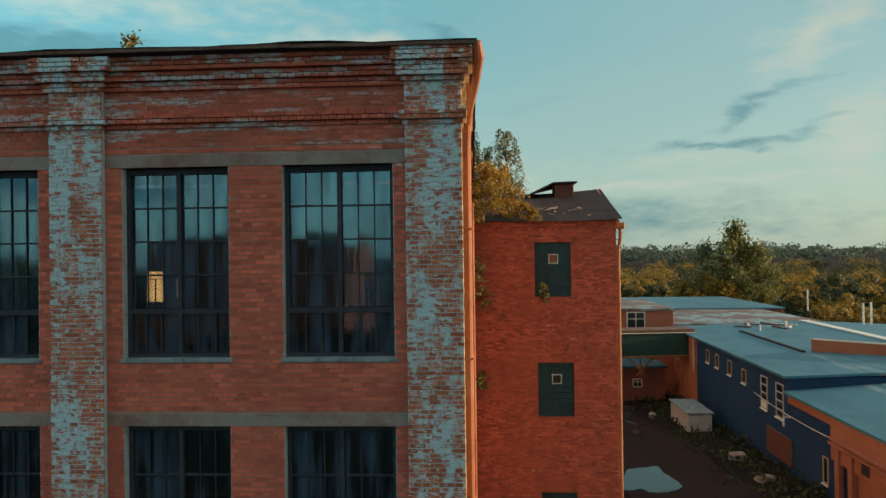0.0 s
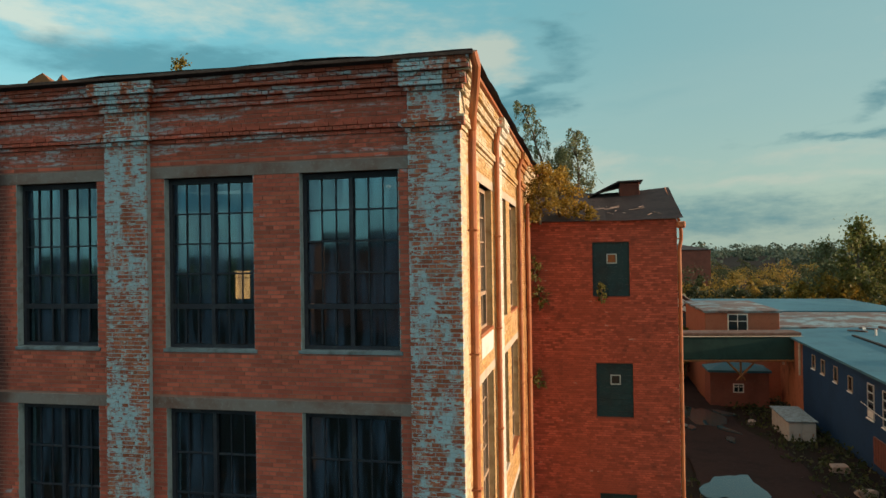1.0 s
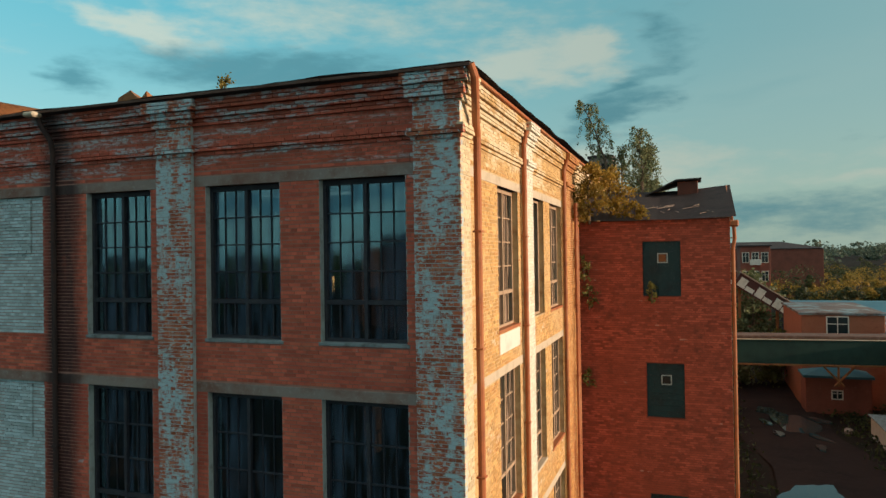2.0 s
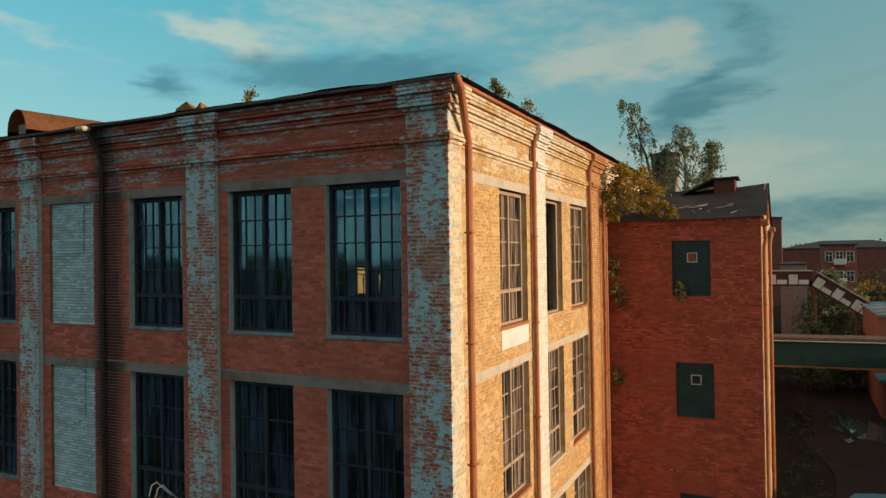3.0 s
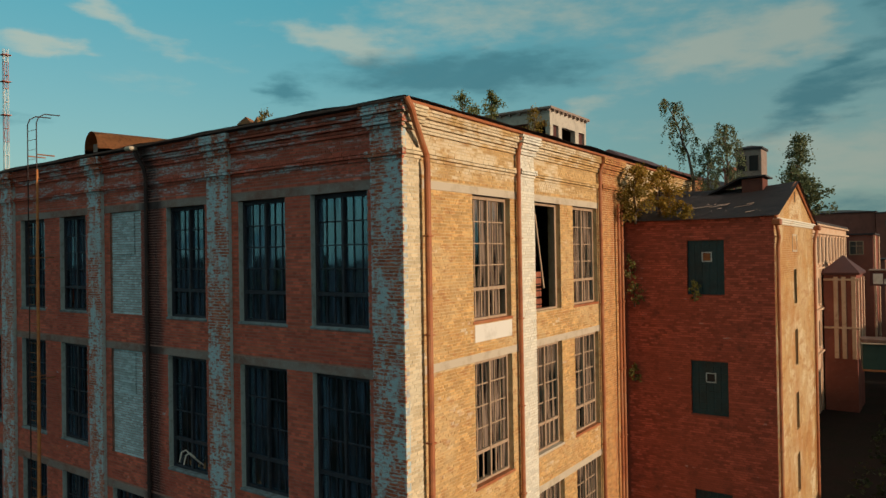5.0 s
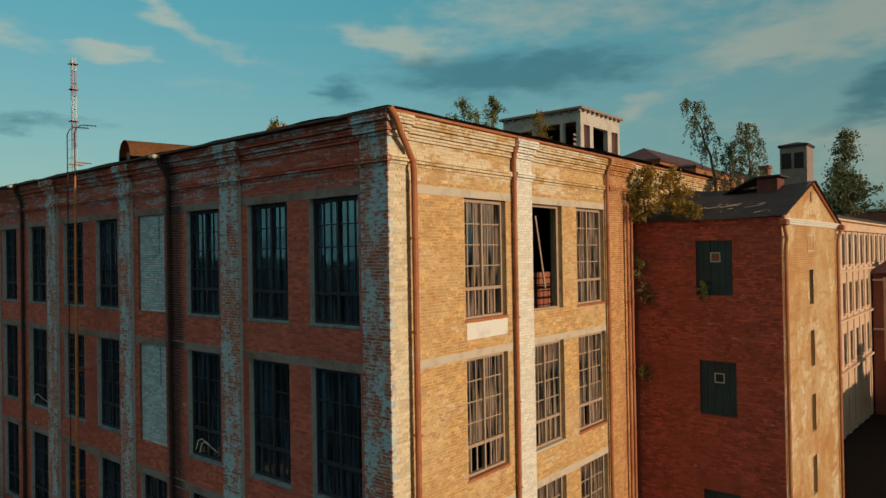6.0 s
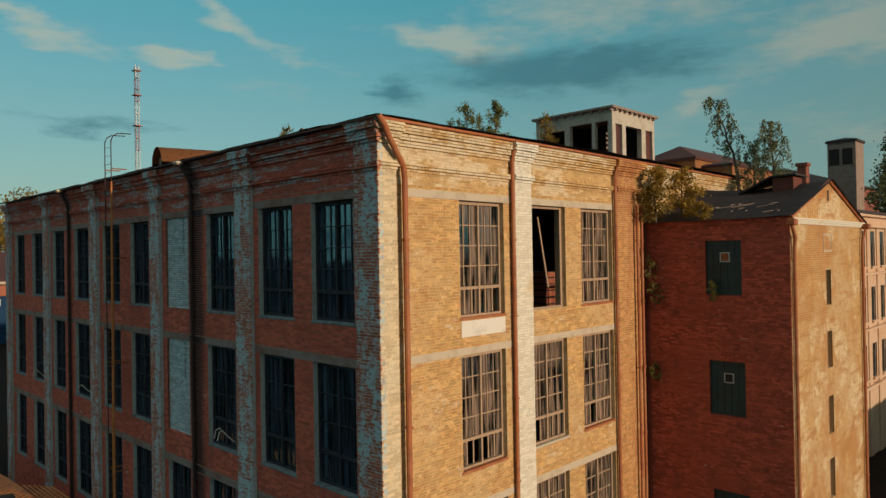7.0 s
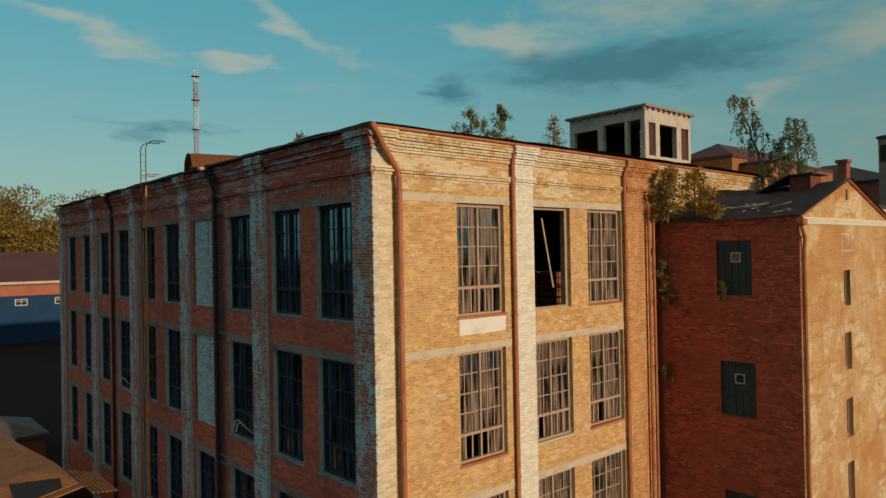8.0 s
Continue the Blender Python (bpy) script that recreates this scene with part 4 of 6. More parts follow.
for x in (-10.02, -22.3):
    downpipe([(x - 0.2, 10.84, 15.42), (x - 0.14, 10.86, 15.25), (x, 11.0, 14.9), (x, 11.06, 14.6), (x, 11.06, 0.2)], mill, 0.06, "dark stained downpipe below a pale hopper", SOOTY)
    part("hopper", rounded_box(x - 0.42, x - 0.08, 10.62, 10.88, 15.4, 15.52, 0.04), CONCRETE_PALE, mill, "pale broken gutter outlet")

# ---- the stair tower ----
tower = thing("stair_tower", 2, 28, -2, "dark red brick stair tower with an ochre gable side", "tower")
TW_HOLES = [(-3.10, -1.86, 10.68, 12.55), (-3.16, -1.93, 6.54, 8.39), (-3.22, -2.0, 2.1, 3.93)]
SLITS = [(-28.44, -27.82, a, b) for a, b in ((10.17, 11.45), (7.89, 9.22), (5.5, 6.87), (3.2, 4.62))]
part("wall", wall_mesh("tower_wall_front", -4.64, 0.6, -2.6, 13.3, -0.4, 0, TW_HOLES), MORTAR_TOWER, tower, "dark red brick wall in shade", TOWER_FRONT)
part("brickwork", boxes_mesh("tower_bricks", brick_boxes(-4.66, 0.3, -2.2, 13.3, 0, TW_HOLES, lambda z: 0.05 if z > 13.1 else (0.025 if z > 12.95 else 0), 5)), BRICK_TOWER, tower, "dark red bricks with a few pale ones", TOWER_FRONT)["kind"] = "stuff"
part("wall", wall_mesh("tower_wall_side", -32.75, -24.55, -2.6, 13.05, -0.4, 0, SLITS), PLASTER, tower, "ochre plastered side with bare patches", TOWER_SIDE)
part("brickwork", boxes_mesh("tower_side_bricks", [(a, b, c, d * 0.6, e, f) for a, b, c, d, e, f in brick_boxes(-32.75, -24.16, -2.2, 13.05, 0, SLITS, lambda z: 0.0, 8)]), BRICK_PLASTERED, tower, "ochre bricks under flaking plaster", TOWER_SIDE)["kind"] = "stuff"
gable_bricks = []
for k in range(18):
    z = 13.27 + k * COURSE
    run = (14.62 - z) / 1.37
    gable_bricks += brick_boxes(-28.3 - 4.3 * run, -28.3 + 4.0 * run, z, z + COURSE, 0, [(-28.36, -28.18, 13.9, 14.4)], lambda q: 0.0, 90 + k)
part("brickwork", boxes_mesh("gable_bricks", gable_bricks), BRICK_PLASTERED, tower, "ochre gable bricks", TOWER_SIDE)["kind"] = "stuff"
part("wall", boxes_mesh("tower_wall_rear", [(0.0, 4.64, 32.35, 32.75, -2.6, 13.05)]), BRICK_TOWER, tower)


def gable():
    bm = bmesh.new()
    pts = [(24.2, 13.25), (32.7, 13.25), (28.3, 14.66)]
    a = [bm.verts.new((4.66, y, z)) for y, z in pts]
    b = [bm.verts.new((4.3, y, z)) for y, z in pts]
    bm.faces.new(a)
    bm.faces.new(b[::-1])
    for k in range(3):
        bm.faces.new((a[k], b[k], b[(k + 1) % 3], a[(k + 1) % 3]))
    return bm


part("gable", gable(), BRICK_OCHRE, tower, "ochre brick gable with a small dark slot")
for y0, y1, z0, z1 in ((24.1, 28.3, 13.22, 14.66), (32.8, 28.3, 13.22, 14.66)):
    part("verge", tube([(4.72, y0, z0 + 0.03), (4.72, y1, z1 + 0.03)], 0.055, 6), PIPE, tower, "rusty red verge trim")
part("slot", rounded_box(4.62, 4.672, 28.18, 28.36, 13.95, 14.35, 0.01), DARK, tower)
for z0, z1, p in ((13.05, 13.12, 0.04), (13.12, 13.19, 0.08), (13.19, 13.25, 0.12)):
    part("cornice", rounded_box(-32.8, -24.2, -0.3, p, z0, z1, 0.008), BRICK_WHITE, tower, "pale stepped cornice", TOWER_SIDE)
part("niche", wall_mesh("niche", -28.6, -27.6, 12.1, 12.75, -0.1, 0.018, [(-28.54, -27.66, 12.16, 12.7)]), CONCRETE_PALE, tower, "pale blind niche", TOWER_SIDE)
for a, b, z0, z1 in SLITS:
    sl = part("window", boxes_mesh("slit", [(a, b, -0.24, -0.2, z0, z1)]), DARK if z0 > 10 else CONCRETE, tower, "narrow slit window half bricked up", TOWER_SIDE)
    part("window_frame", wall_mesh("slit_frame", a, b, z0, z1, -0.2, -0.15, [(a + 0.05, b - 0.05, z0 + 0.05, z1 - 0.03)]), FRAME_PALE, sl, "", TOWER_SIDE)
SHUTTER = material("blue_green_painted_steel", (0.015, 0.05, 0.06), vary=[(1.5, 0.45, 0.7, (0.02, 0.028, 0.033), 0.9), (9, 0.55, 0.7, (0.04, 0.075, 0.085), 0.6)], rough=0.45)
for i, (a, b, z0, z1) in enumerate(TW_HOLES):
    sh = part("shuttered_window", boxes_mesh("shutter", [(a, b, -0.16, -0.1, z0, z1)]), SHUTTER, tower, "window closed with dark teal metal panels", TOWER_FRONT)
    n = 9
    for k in range(n):
        for q in range(5):
            part("panel", boxes_mesh("panel", [(a + q * (b - a) / 5 + 0.012, a + (q + 1) * (b - a) / 5 - 0.012, -0.1, -0.088 + 0.005 * ((k * 3 + q * 5) % 4), z0 + k * (z1 - z0) / n + 0.01, z0 + (k + 1) * (z1 - z0) / n - 0.01)]), SHUTTER, sh, "", TOWER_FRONT)
    c, zc = (a + b) / 2 - 0.03, z1 - 0.57
    part("vent_frame", wall_mesh("vent_frame", c - 0.17, c + 0.17, zc - 0.17, zc + 0.17, -0.1, -0.06, [(c - 0.135, c + 0.135, zc - 0.135, zc + 0.135)]), SILL, sh, "small pale hatch frame", TOWER_FRONT)
    part("vent_pane", boxes_mesh("vent_pane", [(c - 0.125, c + 0.125, -0.084, -0.074, zc - 0.125, zc + 0.125)]), RUST if i == 0 else DARK, sh, "", TOWER_FRONT)


def tower_roof():
    bm = bmesh.new()
    rows = []
    for i in range(24):
        x = -0.45 + i * 5.3 / 23
        sag = -0.16 * math.sin(math.pi * min(1, (x + 0.4) / 5.2)) + 0.03 * noise.noise(Vector((x * 2, 0, 0)))
        row = []
        for y, z in ((23.98, 13.32), (24.4, 13.47), (26.3, 14.08), (28.3, 14.74), (30.5, 13.98), (32.95, 13.22)):
            w = 1 if 24 < y < 32 else 0.3
            row.append(bm.verts.new((x, y, z + sag * w)))
        rows.append(row)
    for r0, r1 in zip(rows, rows[1:]):
        for a, b, c, d in zip(r0, r0[1:], r1[1:], r1):
            bm.faces.new((a, b, c, d))
    bmesh.ops.solidify(bm, geom=bm.faces[:], thickness=0.06)
    return mesh_of(bm, "tower_roof")


part("roof", tower_roof(), ROOFING_WORN, tower, "sagging black felt pitched roof with loose laths")
HATCH = material("dull_red_sheet", (0.15, 0.05, 0.035), vary=[(2, 0.45, 0.7, (0.08, 0.03, 0.025), 0.8)])
part("roof_hatch", rounded_box(2.95, 3.7, 27.65, 28.6, 14.1, 14.9, 0.02), HATCH, tower, "dull red sheet roof hatch")
part("hatch_roof", slab([(1.75, 27.55, 14.42), (2.9, 27.55, 14.98), (3.82, 27.5, 15.0), (3.82, 28.9, 15.0), (2.9, 28.9, 14.98), (1.75, 28.7, 14.5)], 0.06), ROOFING, tower, "black felt hatch roof")
rl = random.Random(17)
for k in range(16):
    x, y, L = rl.uniform(0.7, 4.3), rl.uniform(24.5, 25.9), rl.uniform(0.3, 0.75)
    part("lath", boxes_mesh("lath", [(-0.011, 0.011, -L / 2, L / 2, -0.008, 0.008)]), CONCRETE, tower, "loose pale lath", Matrix.Translation((x, y, 13.42 + (y - 24.4) * 0.31)) @ Matrix.Rotation(radians(rl.uniform(-75, 20)), 4, "Z") @ Matrix.Rotation(radians(8), 4, "X"))
TOWER_PIPE = [(4.76, 24.02, 13.1), (4.78, 24.06, 12.9), (4.8, 24.22, 12.6), (4.75, 24.28, 12.3), (4.75, 24.28, -2)]
downpipe(TOWER_PIPE, tower, 0.06)
downpipe([(4.82, 32.75, 13.1), (4.84, 32.6, 12.9), (4.78, 32.45, 12.6), (4.76, 32.42, 12.3), (4.76, 32.42, -2)], tower, 0.06)
part("hopper", rounded_box(4.64, 4.92, 23.88, 24.16, 12.98, 13.2, 0.04), PIPE, tower)
part("hopper", rounded_box(4.7, 4.98, 32.6, 32.9, 12.98, 13.2, 0.04), PIPE, tower)

# ---- roof furniture ----


def barrel_vent():
    v = thing("barrel_vent", -15.1, 13, 15.6, "rusty half-round sheet metal roof duct", "vent")
    bm = bmesh.new()
    n = 14
    rings = []
    for y in (12.1, 13.2, 14.4, 15.6, 17.0, 19.0, 21.5):
        rings.append([bm.verts.new((-15.08 + 0.44 * math.cos(k * math.pi / n), y, 16.1 + 0.62 * math.sin(k * math.pi / n) + 0.035 * (y - 12.1))) for k in range(n + 1)])
    low = [[bm.verts.new((r[0].co.x, r[0].co.y, 15.6)) for r in rings], [bm.verts.new((r[-1].co.x, r[-1].co.y, 15.6)) for r in rings]]
    for i, (r0, r1) in enumerate(zip(rings, rings[1:])):
        for k in range(n):
            bm.faces.new((r0[k], r0[k + 1], r1[k + 1], r1[k]))
        bm.faces.new((r0[0], r1[0], low[0][i + 1], low[0][i]))
        bm.faces.new((r0[-1], r1[-1], low[1][i + 1], low[1][i]))
    bmesh.ops.solidify(bm, geom=bm.faces[:], thickness=0.02)
    part("shell", mesh_of(bm, "shell"), RUST, v)
    part("end_plate", boxes_mesh("end_plate", [(-15.5, -14.66, 12.5, 12.54, 15.55, 16.15)]), DARK, v)
    part("louvre", boxes_mesh("louvre", [(-15.3, -14.9, 12.3, 12.34, 15.9, 16.3)]), CONCRETE, v)


barrel_vent()

# rust brightened to orange to put the grazing sun into the pole's colour
ORANGE_PIPE = material("sunlit_orange_rust", (0.56, 0.22, 0.075), vary=[(2, 0.5, 0.65, (0.36, 0.12, 0.04), 0.8), (12, 0.55, 0.7, (0.2, 0.07, 0.03), 0.5)], rough=0.75)
ladder = thing("roof_ladder", -16.12, 10.75, 0, "rusty steel ladder rising past the eaves", "ladder")
for s in (-0.32, 0.32):
    x = -16.12 + s
    part("stile", tube([(x, 10.62, 0), (x, 10.62, 5), (x, 10.62, 12), (x, 10.62, 16.9), (x, 10.7, 17.1), (x, 10.88, 17.22), (x, 11.4, 17.25)], 0.02, 8), SOOTY, ladder)
part("pole", tube([(-15.68, 10.55, 0), (-15.70, 10.54, 4), (-15.66, 10.55, 9), (-15.68, 10.56, 12.4), (-15.68, 10.58, 15.3)], [0.06, 0.06, 0.055, 0.05, 0.035], 8), ORANGE_PIPE, ladder, "rusty pole, low sun in its bright orange")
rung = boxes_mesh("rung", [(-0.32, 0.32, -0.006, 0.006, -0.006, 0.006)])
for k in range(50):
    part("rung", rung, RUST, ladder, "", Matrix.Translation((-16.12, 10.62, 0.5 + k * 0.33)))
for z in (4.0, 8.2, 12.3, 15.8):
    for x in (-16.46, -15.80):
        part("bracket", boxes_mesh("bracket", [(x, x + 0.04, 10.62, 11.2, z, z + 0.04)]), RUST, ladder)


def cowl(x, y, z, s, label, mat):
    c = thing("roof_cowl", x, y, z, label, "vent")
    bm = bmesh.new()
    pts = [(-0.9, 0), (-0.5, 0.75), (0.1, 1.0), (0.55, 0.55), (0.9, 0.9), (1.0, 0)]
    f = [bm.verts.new((x + a * s, y - 0.3 * s, z + b * s)) for a, b in pts]
    g = [bm.verts.new((x + a * s * 0.8, y + 0.5 * s, z + b * s * 0.8)) for a, b in pts]
    bm.faces.new(f)
    bm.faces.new(g[::-1])
    for k in range(len(pts)):
        bm.faces.new((f[k], f[(k + 1) % len(pts)], g[(k + 1) % len(pts)], g[k]))
    part("sheet", bm, mat, c)


cowl(-16.3, 20, 17.6, 0.95, "torn rusty sheet metal cowl on a roof stack", RUST)
single("roof_stack", rounded_box(-16.9, -15.7, 19.6, 20.5, 15.5, 17.6, 0.03), BRICK, "short brick roof stack below a rusty cowl", "chimney")
cowl(-6.2, 19.2, 15.8, 0.8, "pale sheet metal roof cowl", CONCRETE_PALE)

PAVILION = material("stained_pale_concrete", (0.50, 0.45, 0.38), vary=[(0.9, 0.5, 0.65, (0.36, 0.32, 0.27), 0.9), (5, 0.55, 0.7, (0.28, 0.22, 0.18), 0.6)], bump=0.5)
# open concrete lift house
lift = thing("rooftop_pavilion", -15.4, 45, 15, "roofless-looking white concrete frame pavilion with open bays", "pavilion")
PX0, PX1, PY0, PY1 = -18.6, -12.25, 42.0, 47.9
PFRONT = Matrix.Translation((0, PY0, 0)) @ Matrix.Rotation(math.pi, 4, "Z")
PSIDE = Matrix.Translation((PX1, 0, 0)) @ Matrix.Rotation(-math.pi / 2, 4, "Z")
pf = [(12.5, 13.6, 18.2, 21.2), (13.85, 15.65, 18.2, 21.2), (16.1, 18.2, 18.2, 21.0)]
ps = [(-43.3, -42.45, 18.75, 21.0), (-46.0, -43.8, 18.75, 21.0), (-47.6, -46.6, 18.75, 21.0)]
part("wall", wall_mesh("pavilion_front", -PX1 + 0.02, -PX0, 15.0, 21.95, -0.35, 0, pf), PAVILION, lift, "stained white concrete wall", PFRONT)
part("wall", wall_mesh("pavilion_side", -PY1, -PY0 - 0.02, 15.0, 21.95, -0.35, 0.01, ps), PAVILION, lift, "stained white concrete wall", PSIDE)
# rear walls coloured near black as the shade within the open bays
part("wall", boxes_mesh("pavilion_rear", [(PX0, PX0 + 0.3, PY0 + 0.36, PY1, 15, 21.95), (PX0 + 0.3, PX1 - 0.36, PY1 - 0.3, PY1, 15, 21.95)]), DARK, lift)
part("floor", boxes_mesh("pavilion_floor", [(PX0 + 0.3, PX1 - 0.36, PY0 + 0.36, PY1 - 0.3, 18.2, 18.5)]), CONCRETE, lift)
part("roof_slab", rounded_box(PX0 - 0.25, PX1 + 0.25, PY0 - 0.25, PY1 + 0.25, 21.98, 22.16, 0.03), CONCRETE, lift, "thin crumbling roof slab")
for k in range(9):
    part("rafter", boxes_mesh("rafter", [(PX0 + 0.2 + k * 0.76, PX0 + 0.34 + k * 0.76, PY0 - 0.24, PY0, 21.82, 21.96)]), CONCRETE, lift)
    part("rafter", boxes_mesh("rafter", [(PX1 + 0.012, PX1 + 0.24, PY0 + 0.2 + k * 0.67, PY0 + 0.34 + k * 0.67, 21.82, 21.96)]), CONCRETE, lift)
for a, b, z0, z1 in (ps[0], ps[2]):
    part("panel", boxes_mesh("panel", [(a + 0.01, b - 0.01, -0.25, -0.18, z0, z1)]), RED_ROOF, lift, "dark red door panel", PSIDE)
for k in range(6):
    part("slat", boxes_mesh("slat", [(-46.0, -43.8, -1.6, -1.55, 18.9 + k * 0.34, 19.08 + k * 0.34)]), CONCRETE, lift, "pale broken slat", PSIDE)

# ---- wings beyond the tower ----


def block(name, x0, x1, y0, y1, z0, z1, wall, roof, label, category, over=0.2, pitch=0.0, ridge="x"):
    """A far building: walls, a roof with an overhang (hipped when pitched)."""
    t = thing(name, (x0 + x1) / 2, (y0 + y1) / 2, z0, label, category)
    part("wall", rounded_box(x0, x1, y0, y1, z0, z1, 0.03), wall, t)
    bm = bmesh.new()
    a = [bm.verts.new(p) for p in ((x0 - over, y0 - over, z1), (x1 + over, y0 - over, z1), (x1 + over, y1 + over, z1), (x0 - over, y1 + over, z1))]
    h = 0.2
    b = [bm.verts.new((v.co.x, v.co.y, z1 + h)) for v in a]
    bm.faces.new(a[::-1])
    for k in range(4):
        bm.faces.new((a[k], a[(k + 1) % 4], b[(k + 1) % 4], b[k]))
    if pitch:
        cx, cy = (x0 + x1) / 2, (y0 + y1) / 2
        ins = min(x1 - x0, y1 - y0) / 2
        if ridge == "x":
            r = [bm.verts.new((x0 + ins, cy, z1 + h + pitch)), bm.verts.new((x1 - ins + 0.01, cy, z1 + h + pitch))]
            fs = [(b[0], b[1], r[1], r[0]), (b[1], b[2], r[1]), (b[2], b[3], r[0], r[1]), (b[3], b[0], r[0])]
        else:
            r = [bm.verts.new((cx, y0 + ins, z1 + h + pitch)), bm.verts.new((cx, y1 - ins + 0.01, z1 + h + pitch))]
            fs = [(b[0], b[1], r[0]), (b[1], b[2], r[1], r[0]), (b[2], b[3], r[1]), (b[3], b[0], r[0], r[1])]
        for f in fs:
            bm.faces.new(f)
    else:
        bm.faces.new(b)
    part("roof", bm, roof, t)
    return t


def small_window(parent, x, y, z, w, h, face, mat=FRAME_PALE, pane=None):
    """A small framed window on a far wall; face is the wall's outward axis: 'x', '-x' or '-y'."""
    turn = {"-y": 0, "x": math.pi / 2, "-x": -math.pi / 2}[face]
    m = Matrix.Translation((x, y, z)) @ Matrix.Rotation(turn, 4, "Z")
    t = 0.09
    fr = part("window", wall_mesh("window_frame", -w / 2, w / 2, 0, h, -0.08, 0.05, [(-w / 2 + t, -t / 3, t, h * 0.62), (t / 3, w / 2 - t, t, h * 0.62), (-w / 2 + t, -t / 3, h * 0.62 + 0.06, h - t), (t / 3, w / 2 - t, h * 0.62 + 0.06, h - t)]), mat, parent, "", m)
    part("pane", boxes_mesh("pane", [(-w / 2 + t, w / 2 - t, -0.03, -0.01, t, h - t)]), pane or FAR_GLASS, fr, "", m)
    return fr


FAR_GLASS = material("far_dark_glass", (0.02, 0.028, 0.032), rough=0.12, spec=0.8)
PINK = material("pinkish_render", (0.60, 0.42, 0.29), vary=[(0.5, 0.45, 0.7, (0.52, 0.31, 0.19), 0.8), (3, 0.55, 0.7, (0.28, 0.13, 0.08), 0.5)], bump=0.4)
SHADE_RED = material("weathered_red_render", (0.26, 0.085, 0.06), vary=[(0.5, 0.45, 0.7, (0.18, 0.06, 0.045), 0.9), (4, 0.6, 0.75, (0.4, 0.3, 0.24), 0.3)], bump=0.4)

wing = block("mill_wing", -6.8, 0.5, 33.6, 91, -2.4, 14.4, PINK, ROOFING, "long pale pink rendered mill wing with narrow piers", "factory", 0.15)
WING_SIDE = Matrix.Translation((0.5, 0, 0)) @ Matrix.Rotation(-math.pi / 2, 4, "Z")
for i in range(23):
    y = 34.2 + i * 2.45
    part("pier", rounded_box(0.48, 0.58, y, y + 0.75, -2.3, 13.5, 0.02), PINK, wing)
    for z, h in ((11.0, 2.3), (7.45, 2.2), (3.75, 2.2)):
        wd = part("window", rounded_box(0.48, 0.52, y + 1.1, y + 2.1, z, z + h, 0.01), FAR_GLASS, wing)
        part("sill", rounded_box(0.49, 0.64, y + 1.0, y + 2.2, z - 0.16, z, 0.01), PINK, wd)
        part("mullion", rounded_box(0.52, 0.55, y + 1.57, y + 1.63, z, z + h, 0.005), FRAME_PALE, wd)
for z in (3.2, 6.9, 10.45, 13.5, 14.2):
    part("string_course", rounded_box(0.48, 0.78, 33.6, 91, z, z + 0.16, 0.02), PINK, wing)
stair = block("stair_block", 0.7, 3.25, 69, 75, -2.6, 9.9, SHADE_RED, RED_ROOF, "red rendered stair block with a low dark roof", "tower", 0.25, 1.5)
for x in (1.5, 2.1, 2.85):
    part("pilaster", rounded_box(x, x + 0.34, 68.86, 69.02, 2.6, 9.75, 0.02), PINK, stair)
for y in (69.1, 71.7, 74.4):
    part("pilaster", rounded_box(3.23, 3.4, y, y + 0.45, 2.6, 9.6, 0.02), PINK, stair)
for z in (5.2, 9.4):
    part("string_course", rounded_box(0.7, 3.45, 68.84, 69.0, z, z + 0.18, 0.02), PINK, stair)
redb = block("red_block", -9, 2.75, 97, 105, -2.6, 13.8, SHADE_RED, ROOFING, "tall red rendered block behind the yard", "factory", 0.2)
small_window(redb, 1.0, 96.97, 11.4, 1.5, 1.7, "-y")
for y in (97.2, 104.2):
    part("pilaster", rounded_box(2.73, 2.95, y, y + 0.6, -2, 13.7, 0.03), PINK, redb)
annexe = block("red_annexe", -6, 2.6, 122, 132, -2.6, 10.4, SHADE_RED, ROOFING, "lower red block with a sunlit pier", "factory", 0.2)
part("pilaster", rounded_box(2.58, 2.85, 122.2, 123.4, -2, 10.2, 0.03), PINK, annexe)
far_hall = block("far_hall", -3.2, 4.15, 200, 214, -2.6, 20.7, SHADE_RED, ROOFING, "square dark brick block beyond the roofs", "factory", 0.2, 0.7)
for x in (-0.6, 2.0):
    small_window(far_hall, x, 199.95, 17.6, 1.2, 1.3, "-y", CONCRETE)
block("long_hall", -34, -3.4, 202, 216, -2.6, 21.2, SHADE_RED, ROOFING, "long red brick hall in the distance", "factory", 0.3, 0.9)
block("dark_roofed_hall", 4.0, 40, 240, 262, -2.6, 12.6, SHADE_RED, ROOFING, "low hall with a long dark roof in the distance", "factory", 0.3, 2.3)
block("grey_shed", 4.3, 8.2, 128, 136, -2.6, 9.8, CONCRETE, ROOFING, "small grey shed behind the gallery", "shed", 0.2, 0.3)
rust_hall = block("rust_hall", -13.5, -9.2, 48, 62, 12, 18.7, RUST, RED_ROOF, "rust-coloured hipped hall behind the parapet", "factory", 0.1, 1.2, "y")
block("rust_hall", -9.4, -7.0, 49, 60, 12, 18.1, RUST, RED_ROOF, "lower rust-coloured hall behind the parapet", "factory", 0.05, 0.3, "y")
turret = block("roof_turret", -6.2, -3.95, 68, 70.5, 10, 21.45, CONCRETE, ROOFING, "square roof turret with louvred openings", "tower", 0.12, 0.35, "x")
for x in (-6.05, -5.0):
    part("louvre", rounded_box(x, x + 0.8, 67.93, 68.02, 19.5, 20.9, 0.02), DARK, turret)
block("roof_chimney", -2.5, -1.95, 48, 48.6, 13.4, 17.5, SHADE_RED, SHADE_RED, "small red brick chimney", "chimney", 0.08)
